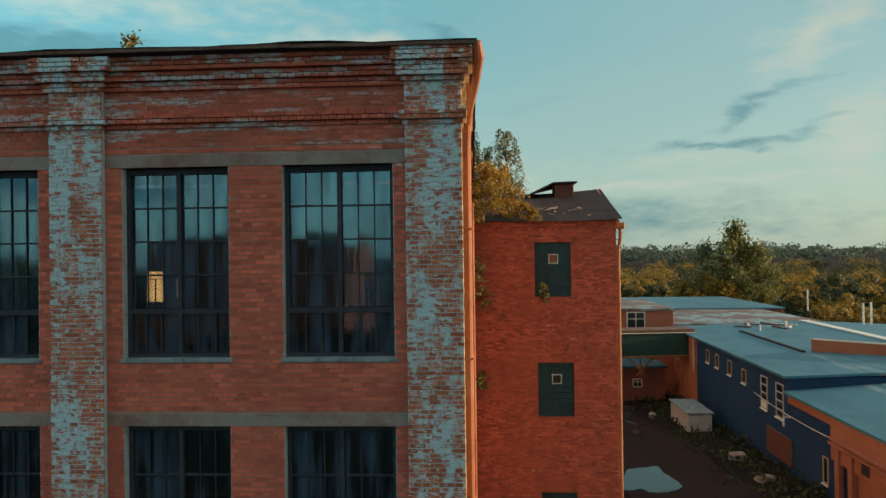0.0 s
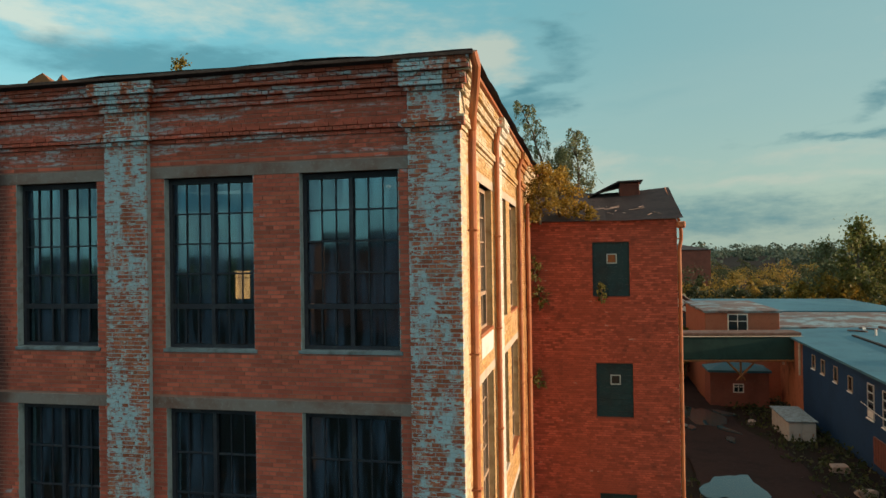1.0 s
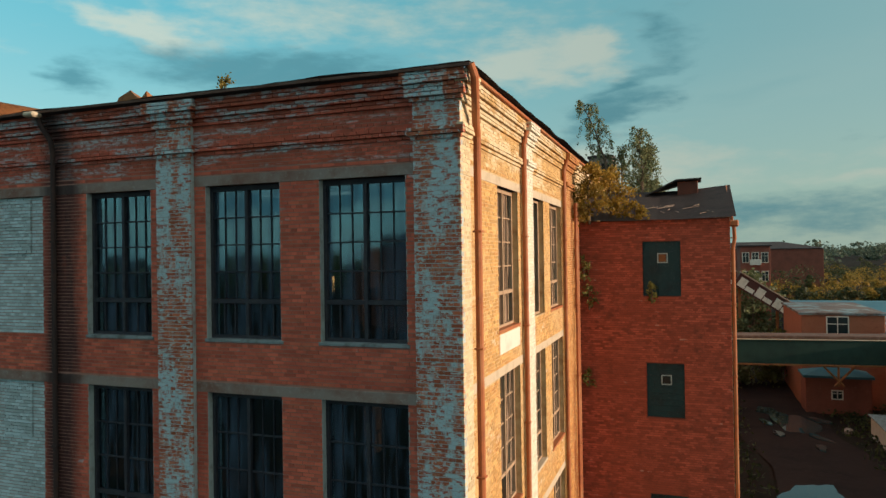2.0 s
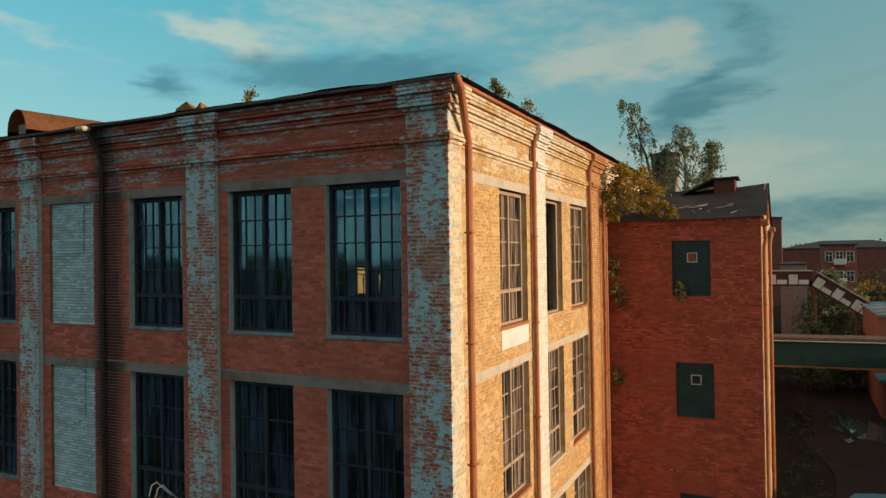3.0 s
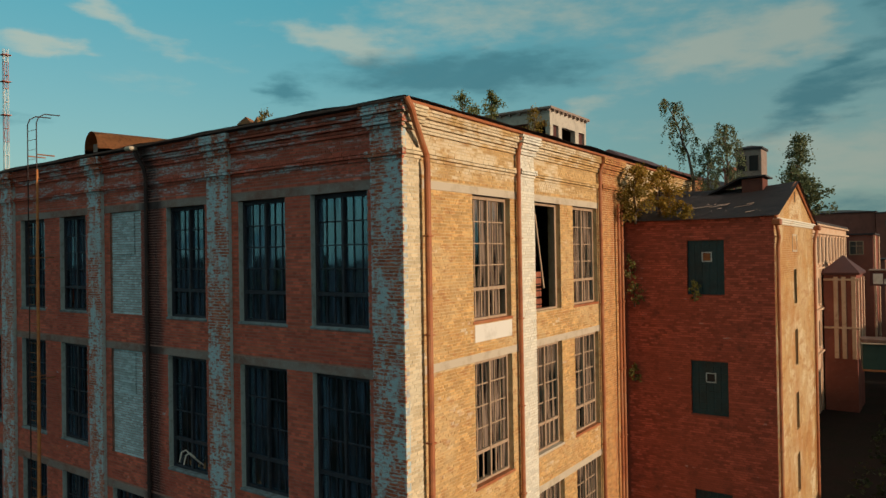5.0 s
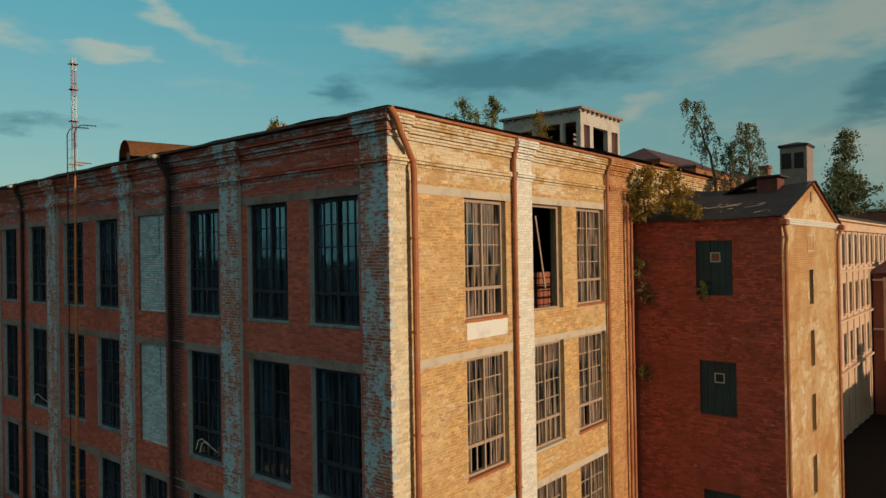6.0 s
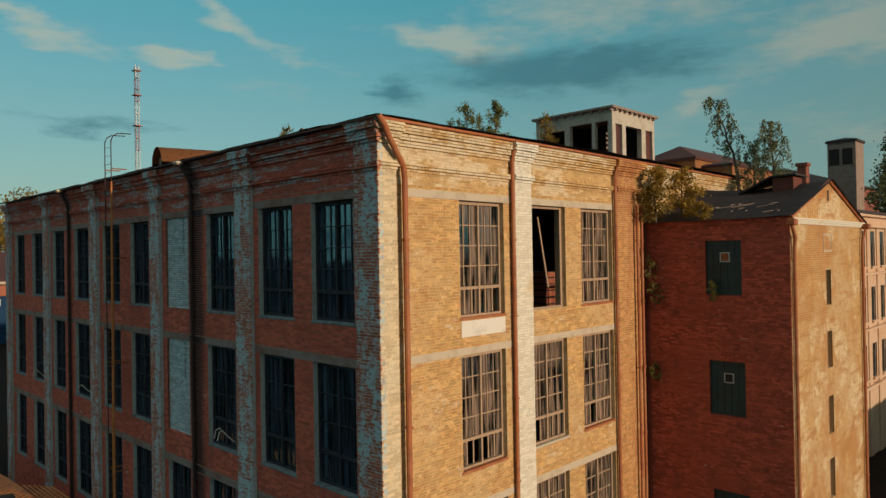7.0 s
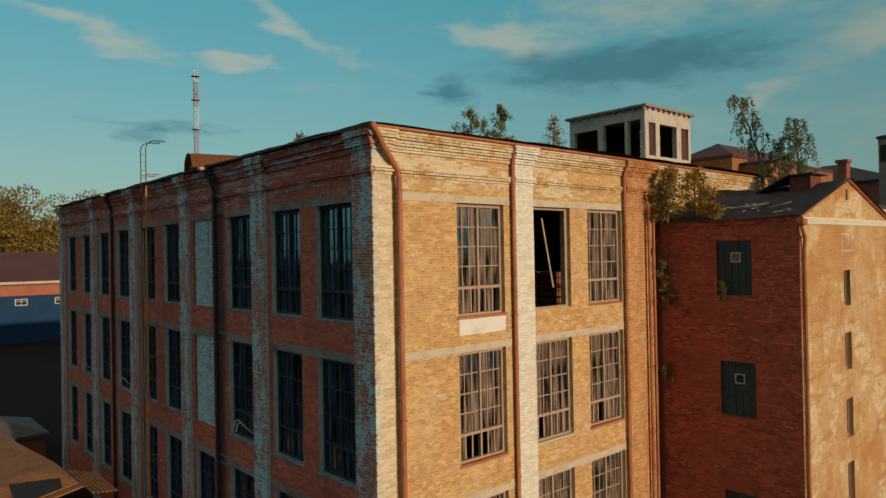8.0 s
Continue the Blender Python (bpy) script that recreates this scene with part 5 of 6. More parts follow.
apt = block("apartment_block", 11.0, 16.0, 138, 150, -2.4, 13.0, SHADE_RED, ROOFING, "two-storey brick apartment house with white balconies", "house", 0.3, 0.4)
for x in (11.9, 13.5, 15.1):
    for z in (6.6, 10.0):
        small_window(apt, x, 137.95, z, 1.2, 1.9, "-y", WHITE)
for x in (13.5,):
    for z in (6.2, 9.6):
        part("balcony", rounded_box(x - 0.9, x + 0.9, 137.0, 137.98, z, z + 1.0, 0.03), WHITE, apt)
block("low_hall", -24, -7.5, 77, 92, -2.4, 18.6, SHADE_RED, ROOFING, "hall with dark sloping roofs behind the tower", "factory", 0.3, 2.6)

# ---- conveyor gallery and green footbridge ----
bridge = thing("footbridge", 11, 62, 3, "enclosed dark green footbridge with a pale edge", "bridge")
BM = Matrix.Translation((4.0, 63.2, -0.15)) @ Matrix.Rotation(math.atan2(1.6, 14.0), 4, "Z")
part("body", boxes_mesh("body", [(0, 15.2, -1.2, 1.2, 3.0, 4.95)]), GREEN, bridge, "", BM)
part("roof_edge", rounded_box(-0.1, 15.2, -1.3, 1.3, 4.95, 5.02, 0.02), CONCRETE_PALE, bridge, "pale roof edge", BM)
# dark board colour replaces the shade that keeps sun off the ridge
part("ridge", rounded_box(-0.1, 15.2, -1.1, 1.1, 5.02, 5.3, 0.05), FASCIA, bridge, "", BM)
part("bottom_rail", rounded_box(0, 15.2, -1.3, 1.3, 2.85, 2.98, 0.02), RUST, bridge, "", BM)
for k in range(12):
    part("panel", boxes_mesh("panel", [(0.06 + k * 1.25, 1.295 + k * 1.25, -1.205, -1.19, 3.02, 4.92)]), GREEN, bridge, "", BM)
for k, (u, l) in enumerate(((9.0, 1.6), (11.5, -1.6), (10.2, 0.0))):
    part("brace", tube([(u, -0.9, 2.9), (u + l, -0.9, 1.2)], 0.09, 6), RUST, bridge, "", BM)

gallery = thing("conveyor_gallery", 9, 88, 5, "inclined conveyor gallery with white panels", "gallery")
for i, (xa, za, xb, zb) in enumerate([(3.0, 8.85, 7.85, 8.85), (7.85, 8.85, 16.5, 3.1)]):
    L = math.hypot(xb - xa, zb - za)
    GM = Matrix.Translation((xa, 88, za)) @ Matrix.Rotation(-math.atan2(zb - za, xb - xa), 4, "Y")
    part("body", boxes_mesh("body", [(0, L, -0.9, 0.9, -0.7, 0.9)]), RED_ROOF, gallery, "", GM)
    part("roof", rounded_box(-0.1, L + 0.1, -1.1, 1.1, 0.9, 1.05, 0.03), CONCRETE, gallery, "", GM)
    for k in range(int(L / 2.2)):
        part("panel", boxes_mesh("panel", [(0.3 + k * 2.2, 1.2 + k * 2.2, -0.93, -0.89, -0.5, 0.6)]), WHITE, gallery, "white panel", GM)
        part("panel", boxes_mesh("panel", [(1.3 + k * 2.2, 2.3 + k * 2.2, -0.93, -0.89, -0.5, 0.0)]), WHITE, gallery, "white panel", GM)
for x in (8.0, 12.0):
    part("leg", boxes_mesh("leg", [(x, x + 0.3, 87.8, 88.2, -2.2, 8.2 - max(0, (x - 7.85)) * 0.67)]), RUST, gallery)

# ---- blue workshop ----
blue = thing("blue_workshop", 26, 50, -2, "long workshop with a deep blue wall and pale blue roof", "workshop")


def prism(pts, z0, z1):
    bm = bmesh.new()
    a = [bm.verts.new((x, y, z0)) for x, y in pts]
    b = [bm.verts.new((x, y, z1)) for x, y in pts]
    bm.faces.new(a[::-1])
    bm.faces.new(b)
    n = len(pts)
    for k in range(n):
        bm.faces.new((a[k], a[(k + 1) % n], b[(k + 1) % n], b[k]))
    return bm


B0, B1 = Vector((18.5, 61.0)), Vector((17.72, 35.8))
bd = (B1 - B0).normalized()
BLUE_LEN = (B1 - B0).length
STEP = 19.35
BW = Matrix(((bd.x, -bd.y, 0, B0.x), (bd.y, bd.x, 0, B0.y), (0, 0, 1, 0), (0, 0, 0, 1)))
# local u runs along the wall towards the viewer, local v behind the wall is positive
part("wall", boxes_mesh("blue_wall", [(0.0, STEP, 0.0, 0.4, -2.4, 4.75), (STEP, BLUE_LEN, 0.0, 0.4, -2.4, 3.24), (BLUE_LEN, BLUE_LEN + 1.4, 0.0, 0.4, -2.4, 1.68), (STEP - 0.4, STEP, 0.4, 22, 3.0, 4.75)]), BLUE, blue, "deep blue painted wall", BW)
part("wall", boxes_mesh("end_wall", [(-8.0, -0.02, 0.0, 0.4, -2.4, 4.75), (-8.0, -7.6, 0.4, 22, -2.4, 4.75)]), STAINED_WALL, blue, "orange rendered end wall with rusty stains", BW)
for u in (-6.1, -0.5):
    part("downpipe", tube([(u, -0.12, 4.6), (u, -0.12, 1.9)], 0.09, 8), CONCRETE_PALE, blue, "pale downpipe", BW)
part("beam", rounded_box(STEP + 0.1, BLUE_LEN - 0.02, -0.14, 0.3, 3.26, 3.9, 0.02), ORANGE_WALL, blue, "orange band under the roof edge", BW)
bay = part("bay", boxes_mesh("bay", [(BLUE_LEN, BLUE_LEN + 12, -0.35, 0.3, 1.7, 3.92), (BLUE_LEN + 1.42, BLUE_LEN + 12, -0.2, 0.3, -2.4, 1.68)]), ORANGE_WALL, blue, "orange rendered bay", BW)
for z in (2.45, 2.72):
    part("cornice", rounded_box(BLUE_LEN - 0.05, BLUE_LEN + 12, -0.5, -0.34, z, z + 0.12, 0.03), ORANGE_WALL, bay, "", BW)
for u in (BLUE_LEN + 0.6, BLUE_LEN + 1.9):
    part("pier", rounded_box(u, u + 0.4, -0.48, -0.2, -0.6, 2.4, 0.03), ORANGE_WALL, bay, "", BW)
for k in range(9):
    part("rib", rounded_box(BLUE_LEN + 4.2, BLUE_LEN + 11.9, -0.4, -0.34, 0.3 + 0.22 * k, 0.36 + 0.22 * k, 0.01), ORANGE_WALL, bay, "", BW)
part("vent_hole", boxes_mesh("vent_hole", [(BLUE_LEN + 3.0, BLUE_LEN + 3.7, -0.37, -0.352, 1.9, 2.4)]), DARK, bay, "dark square vent", BW)
EAVE, RIDGE = 4.8, 5.32


def roof_z(v):
    return EAVE + (RIDGE - EAVE) * (v + 0.3) / 12.6


part("roof", slab([BW @ Vector(p) for p in ((-8.3, -0.3, EAVE), (STEP + 0.1, -0.3, EAVE), (STEP + 0.1, 12.3, RIDGE), (-8.3, 12.3, RIDGE))]), BLUE_ROOF, blue, "pale blue sheet roof")
part("roof", slab([BW @ Vector(p) for p in ((-8.3, 12.3, RIDGE), (STEP + 0.1, 12.3, RIDGE), (STEP + 0.1, 21, 4.9), (-8.3, 21, 4.9))]), BLUE_ROOF, blue)
part("roof", slab([BW @ Vector(p) for p in ((STEP + 0.12, -0.4, 3.95), (BLUE_LEN + 12.2, -0.4, 3.95), (BLUE_LEN + 12.2, 12.3, 5.0), (STEP + 0.12, 12.3, 5.0))]), BLUE_ROOF, blue, "pale blue sheet roof, one step lower")
for u, z0, w, h in ((3.3, 3.05, 0.85, 1.05), (5.75, 3.05, 0.85, 1.05), (8.75, 3.0, 0.85, 1.1), (11.8, 2.95, 0.85, 1.0), (15.5, 2.02, 1.1, 2.1), (18.0, 2.02, 1.15, 2.1), (23.9, 0.0, 0.6, 1.4)):
    m = BW @ Matrix.Translation((u, 0, z0))
    rows = 4 if h > 2 else 1
    fr = part("window", wall_mesh("window_frame", -w / 2, w / 2, 0, h, -0.06, 0.05, [(-w / 2 + 0.09, w / 2 - 0.09, h * k / rows + (0.04 if k else 0.1), h * (k + 1) / rows - (0.04 if k < rows - 1 else 0.06)) for k in range(rows)]), FRAME_PALE if rows == 1 else SHED_WHITE, blue, "pale framed window", m)
    for k in range(rows):
        lower = u == 15.5 and k == 0
        part("pane", boxes_mesh("pane", [(-w / 2 + 0.09, w / 2 - 0.09, -0.03 - 0.02 * lower, -0.01, h * k / rows + 0.04, h * (k + 1) / rows - 0.04)]), WHITE if lower else FAR_GLASS, fr, "white boarded pane" if lower else "", m)
    part("sill", rounded_box(-w / 2 - 0.05, w / 2 + 0.05, -0.14, -0.05, -0.07, 0.0, 0.01), WHITE, fr, "", m)
gate = part("gate", rounded_box(16.0, 19.8, -0.1, -0.02, -0.45, 1.15, 0.02), FASCIA, blue, "brown boarded opening", BW)
for k in range(9):
    part("board", rounded_box(16.05 + k * 0.415, 16.43 + k * 0.415, -0.125, -0.1, -0.43, 1.13, 0.008), HATCH, gate, "", BW)
part("cable", tube([(14.2, -0.2, 2.82), (17, -0.3, 2.72), (20, -0.35, 2.66), (23, -0.35, 2.66), (25.1, -0.4, 2.74)], 0.022, 5), WHITE, blue, "pale slack cable", BW)
part("wall_lamp", tube([(19.4, 0.0, 2.4), (19.45, -0.35, 2.42), (19.5, -0.42, 2.15), (19.55, -0.42, 1.9)], 0.06, 6), WHITE, blue, "small white wall lamp", BW)
part("ridge_cap", rounded_box(-8.3, STEP, 11.9, 12.7, RIDGE - 0.02, RIDGE + 0.07, 0.03), WHITE, blue, "pale ridge capping", BW)
part("seam", rounded_box(-2.0, 11.0, 4.2, 4.45, roof_z(4.2) - 0.03, roof_z(4.4) + 0.12, 0.02), DARK, blue, "dark roof seam", BW)
pp = [(10.9, 5.0), (15.5, 10.5), (17.5, 16.5)]
part("parapet", prism([(u, v) for u, v in pp] + [(u - 0.35, v) for u, v in pp[::-1]], 4.7, 5.85), ORANGE_WALL, blue, "low orange roof parapet", BW)
part("coping", prism([(u + 0.06, v) for u, v in pp] + [(u - 0.41, v) for u, v in pp[::-1]], 5.85, 5.93), CONCRETE_PALE, blue, "pale parapet coping", BW)
for u, v, h in ((-28.0, 21, 2.0), (-6.2, 17.5, 2.0), (-6.4, 16.9, 1.9), (-4, 9, 0.5), (-2, 6, 0.35)):
    part("flue", tube([(u, v, 4.6), (u, v, 5.2 + h)], 0.1, 8), WHITE, blue, "white flue pipe", BW)
rd = random.Random(51)
for k in range(9):
    u, v = rd.uniform(-7.5, -3.0), rd.uniform(3.0, 10.0)
    a, L = rd.uniform(-0.5, 0.9), rd.uniform(0.8, 2.6)
    single("loose_board", rounded_box(-L / 2, L / 2, -0.12, 0.12, 0.0, 0.1, 0.01), WHITE if k % 4 == 0 else FASCIA, "loose board lying on the blue roof", "board", group="boards on the workshop roof", m=BW @ Matrix.Translation((u, v, roof_z(v) + 0.03)) @ Matrix.Rotation(a, 4, "Z"))
brown = block("brown_roofed_annex", 19.3, 34, 70.5, 87, -2.3, 4.75, ORANGE_WALL, PATCHY_ROOF, "orange annex with a patchy brown roof", "workshop", 0.3, 0.25)
low_red = block("red_annex", 12.4, 19.0, 70, 84, -2.3, 6.3, ORANGE_WALL, PATCHY_ROOF, "orange-red annex behind the footbridge", "workshop", 0.2, 0.25)
small_window(low_red, 15.3, 69.95, 4.3, 1.8, 1.9, "-y", WHITE)
low2 = block("low_red_shed", 12.2, 17.2, 66.5, 69.5, -2.3, 1.2, SHADE_RED, BLUE_ROOF, "low red shed below the footbridge", "shed", 0.2, 0.5)
small_window(low2, 14.6, 66.45, -0.6, 0.9, 0.8, "-y", WHITE)
far_annex = block("far_annex", 16, 38, 90, 112, -2.3, 4.7, SHADE_RED, BLUE_ROOF, "long low red shed with a pale blue roof", "shed", 0.3, 0.5)

shed = thing("metal_shed", 16.7, 53, -1.3, "white sheet metal shed with double doors", "shed")
part("body", rounded_box(15.2, 17.0, 52.6, 57.2, -1.7, 0.1, 0.03), SHED_WHITE, shed)
part("roof", slab([(15.07, 52.45, 0.16), (17.12, 52.45, 0.16), (17.12, 57.35, 0.2), (15.07, 57.35, 0.2)], 0.08), SILL_DULL, shed, "pale blue sheet roof")
for a, b in ((15.25, 16.07), (16.1, 16.95)):
    d = part("door", rounded_box(a, b, 52.54, 52.59, -1.6, 0.0, 0.01), SHED_WHITE, shed)
    part("handle", rounded_box(b - 0.2, b - 0.14, 52.49, 52.54, -0.9, -0.7, 0.01), RUST, d)

# ---- left background ----
rb = thing("red_roofed_warehouse", -112, 25, -2, "long blue warehouse under a dark red roof", "warehouse")
part("wall", rounded_box(-126, -110, -5, 60, -3, 7.1, 0.05), BLUE, rb, "deep blue lower wall")
part("roof", slab([(-109.6, -5, 9.0), (-109.6, 60, 9.0), (-122, 60, 14.0), (-122, -5, 14.0)], 0.3), RED_ROOF, rb)
part("fascia", rounded_box(-110, -109.7, -5, 60, 7.1, 9.0, 0.05), ORANGE_WALL, rb, "orange fascia")
part("gutter", rounded_box(-109.7, -109.4, -5, 60, 8.9, 9.3, 0.05), CONCRETE_PALE, rb, "sunlit gutter")
for y in (22.3, 27.8, 33.3, 16.8):
    small_window(rb, -109.98, y, 5.6, 1.7, 1.0, "x", WHITE)
block("brick_hut", -42, -36.5, 4.5, 10.9, -0.4, 1.15, SHADE_RED, ROOFING_WORN, "small brick hut with a low grey roof", "shed", 0.2, 1.2)
lowroof = thing("ribbed_roof_shed", -23, 5, 0, "low shed with a rusty ribbed roof and loose boards", "shed")
part("body", boxes_mesh("body", [(-31, -18.4, 1.5, 8.0, -0.4, 1.3)]), SHADE_RED, lowroof)
part("roof", slab([(-32, 7.2, 3.1), (-22.1, 8.4, 3.05), (-17.8, 8.6, 2.95), (-17.8, 1.0, 1.4), (-32, 1.0, 1.4)], 0.06), RUST, lowroof, "rusty ribbed roof")
# black slab laid on the roof paints the shade of an opening
part("hole", slab([(-21.4, 6.5, 2.62), (-19.6, 8.1, 2.96), (-18.3, 7.9, 2.92), (-18.5, 6.3, 2.58)], 0.02), DARK, lowroof, "black slab for the shaded hole in the roof")
for k in range(44):
    x = -31.6 + k * 0.31
    yt = 7.15 + (x + 32) / 14.2 * 1.4
    part("rib", tube([(x, 1.0, 1.42), (x, yt, 1.42 + (yt - 1.0) * 0.21)], 0.03, 5), RUST, lowroof)
for k in range(6):
    part("board", boxes_mesh("board", [(-20.6 + 0.3 * k, -16.6 + 0.13 * k, 8.62 + k * 0.13, 8.72 + k * 0.13, 2.9 + 0.02 * k, 2.95 + 0.02 * k)]), RUST, lowroof, "loose timber board")

rg = random.Random(9)
tufts = []
for k in range(2000):
    x, y = rg.uniform(5.2, 22), rg.uniform(26, 70)
    edge = abs(x - 10.2)
    if edge < 3.2 or rg.random() > 0.35 + 0.1 * (edge - 3):
        continue
    for w in range(7):
        tufts.append((x + rg.gauss(0, 0.25), y + rg.gauss(0, 0.25), ground_z(x, y) + rg.uniform(0.0, 0.45)))
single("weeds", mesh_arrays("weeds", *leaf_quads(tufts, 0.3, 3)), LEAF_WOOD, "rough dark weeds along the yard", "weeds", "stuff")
for k, (x, y, sx, sy) in enumerate(((13.9, 58.0, 0.5, 0.4), (15.9, 44.5, 1.0, 0.6), (15.6, 39.6, 0.9, 0.7))):
    z = ground_z(x, y)
    bm = rounded_box(x - sx / 2, x + sx / 2, y - sy / 2, y + sy / 2, z - 0.05, z + 0.35, 0.06)
    for v in bm.verts:
        v.co += Vector((rg.uniform(-0.1, 0.1), rg.uniform(-0.1, 0.1), rg.uniform(-0.08, 0.12)))
    single("rubble", bm, CONCRETE, "pale lump of rubble on the yard", "rubble", group="rubble in the yard")

# lattice mast
mast = thing("radio_mast", -217, 92.7, 0, "red and white lattice radio mast", "mast")
MRED = material("mast_red", (0.42, 0.13, 0.10), vary=[(0.5, 0.45, 0.6, (0.5, 0.25, 0.2), 0.7)])
MH = 0.55
for k in range(19):
    z0, z1 = k * 4.0, k * 4.0 + 4.0
    mt = MRED if (k // 2) % 2 == 0 else WHITE
    sec = part("lattice_section", boxes_mesh("lattice", [(-217 - MH, -217 + MH, 92.7 - MH, 92.7 + MH, z0, z0 + 0.14)]), mt, mast)
    for sx, sy in ((-1, -1), (1, -1), (1, 1), (-1, 1)):
        part("leg", boxes_mesh("leg", [(-217 + sx * MH - 0.06, -217 + sx * MH + 0.06, 92.7 + sy * MH - 0.06, 92.7 + sy * MH + 0.06, z0, z1)]), mt, sec)
    for sx in (-1, 1):
        part("brace", tube([(-217 + MH, 92.7 - sx * MH, z0), (-217 + MH, 92.7 + sx * MH, z1)], 0.035, 4), mt, sec)
        part("brace", tube([(-217 - sx * MH, 92.7 - MH, z0), (-217 + sx * MH, 92.7 - MH, z1)], 0.035, 4), mt, sec)
for z in (74, 66, 56):
    part("platform", boxes_mesh("platform", [(-218.2, -215.8, 91.5, 93.9, z, z + 0.2)]), MRED, mast)


# ---- trees ----
def tree(name, x, y, z, h, spread, leaf, label, seed, leaves=3000, size=0.16, droop=0.0, base=0.25, clusters=26, lean=0.0, narrow=1.0):
    rnd = random.Random(seed)
    t = thing(name, x, y, z, label, "bush" if h < 2 else "tree")
    top = Vector((x + lean, y + 0.1 * lean, z + h * 0.93))
    pts = [Vector((x, y, z)).lerp(top, k / 6) + Vector((rnd.uniform(-1, 1), rnd.uniform(-1, 1), 0)) * 0.03 * h * (k > 0) for k in range(7)]
    r0 = 0.022 * h + 0.01
    part("trunk", tube(pts, [r0 * (1 - 0.13 * k) for k in range(7)], 7), BARK, t)
    cl = []
    for k in range(clusters):
        f = base + (1 - base) * (k + rnd.random()) / clusters
        i = min(5, int(f * 6))
        o = pts[i].lerp(pts[i + 1], f * 6 - i)
        reach = spread * (math.sin(math.pi * min(1, (f - base) / (1 - base) * 0.8 + 0.2)) ** 0.8) * rnd.uniform(0.45, 1.1) * narrow
        a = rnd.uniform(0, math.tau)
        e = o + Vector((math.cos(a) * reach, math.sin(a) * reach, rnd.uniform(0.0, 0.25) * h * 0.5))
        m = o.lerp(e, 0.5) + Vector((0, 0, 0.03 * h))
        if k % 2 == 0:
            part("limb", tube([o, m, e], [r0 * 0.35, r0 * 0.24, r0 * 0.1], 5), BARK, t)
        cl.append((e, 0.16 * spread + 0.05 * h))
        cl.append((m, 0.12 * spread + 0.04 * h))
    lp = []
    for k in range(leaves):
        c, r = cl[rnd.randrange(len(cl))]
        q = Vector((rnd.gauss(0, 0.5), rnd.gauss(0, 0.5), rnd.gauss(0, 0.42))) * r
        if droop:
            q.z -= droop * rnd.random() ** 0.7 * r * 2.6
            q.x *= 0.6
            q.y *= 0.6
        lp.append(c + q)
    part("crown", mesh_arrays("crown", *leaf_quads(lp, size, seed, droop)), leaf, t)
    return t


def birch(x, y, z, h, spread, label, seed, limbs, strands, lean=0.0, bare=0.3, drop=1.3):
    """A weeping birch: limbs that rise, arch over and hang thin leafy strands."""
    rnd = random.Random(seed)
    t = thing("birch_tree", x, y, z, label, "tree")
    pts = [Vector((x + lean * (k / 8) ** 1.6 + rnd.uniform(-0.05, 0.05), y + rnd.uniform(-0.06, 0.06), z + h * (k / 8) ** 0.92)) for k in range(9)]
    r0 = 0.016 * h + 0.01
    part("trunk", tube(pts, [r0 * (1 - 0.11 * k) for k in range(9)], 7), BARK, t)
    lp = []
    for k in range(limbs):
        f = bare + (0.99 - bare) * (k + 0.6 * rnd.random()) / limbs
        i = min(7, int(f * 8))
        o = pts[i].lerp(pts[i + 1], f * 8 - i)
        a = k * 2.4 + rnd.uniform(-0.6, 0.6)
        reach = spread * rnd.uniform(0.35, 1.0) * (1.1 - 0.6 * (f - bare) / (1 - bare))
        out = Vector((math.cos(a), math.sin(a), 0)) * reach
        rise = min(z + h * 1.02 - o.z, reach * rnd.uniform(0.5, 1.1))
        arc = [o, o + out * 0.4 + Vector((0, 0, rise * 0.8)), o + out * 0.75 + Vector((0, 0, rise)), o + out + Vector((0, 0, rise * 0.75))]
        part("limb", tube(arc, [r0 * 0.32, r0 * 0.22, r0 * 0.13, r0 * 0.06], 5), BARK, t)
        for q in range(strands):
            u = rnd.uniform(0.6, 3.0)
            j = min(2, int(u))
            c = arc[j].lerp(arc[j + 1], u - j)
            fall = drop * rnd.uniform(0.25, 1.0) * (0.6 if u < 1.5 else 1.0)
            sx, sy = rnd.gauss(0, 0.1), rnd.gauss(0, 0.1)
            for w in range(30):
                v = rnd.random()
                thick = 0.045 * (1 - 0.5 * v)
                lp.append((c.x + sx * v + rnd.gauss(0, thick), c.y + sy * v + rnd.gauss(0, thick), c.z + 0.06 - fall * v))
    part("crown", mesh_arrays("crown", *leaf_quads(lp, 0.09, seed, 0.6)), LEAF_BIRCH, t)


birch(-0.15, 32.5, 14.8, 4.7, 0.95, "slender leaning birch with long hanging strands", 1, 15, 6, -1.35, 0.3, 1.5)
birch(0.35, 32.9, 14.2, 3.0, 1.0, "low weeping birch rooted on the parapet", 2, 14, 5, 0.0, 0.15, 1.1)
birch(1.35, 32.6, 13.6, 4.3, 1.25, "bushy weeping birch beside the tower roof", 12, 26, 6, -0.15, 0.08, 1.3)
tree("wall_bush", 0.1, 24.0, 13.2, 2.1, 0.85, LEAF_GOLD, "golden bush sprouting between mill and tower", 3, 3000, 0.1, 0.0, 0.05, 24)
tree("wall_bush", 0.75, 24.8, 13.35, 1.9, 0.75, LEAF_GOLD, "golden bush rooted at the tower eaves", 31, 2300, 0.1, 0.0, 0.05, 24)
tree("wall_bush", 1.6, 24.5, 13.3, 0.6, 0.6, LEAF_GOLD, "small golden weed on the tower roof", 4, 700, 0.1, 0.0, 0.05, 12)
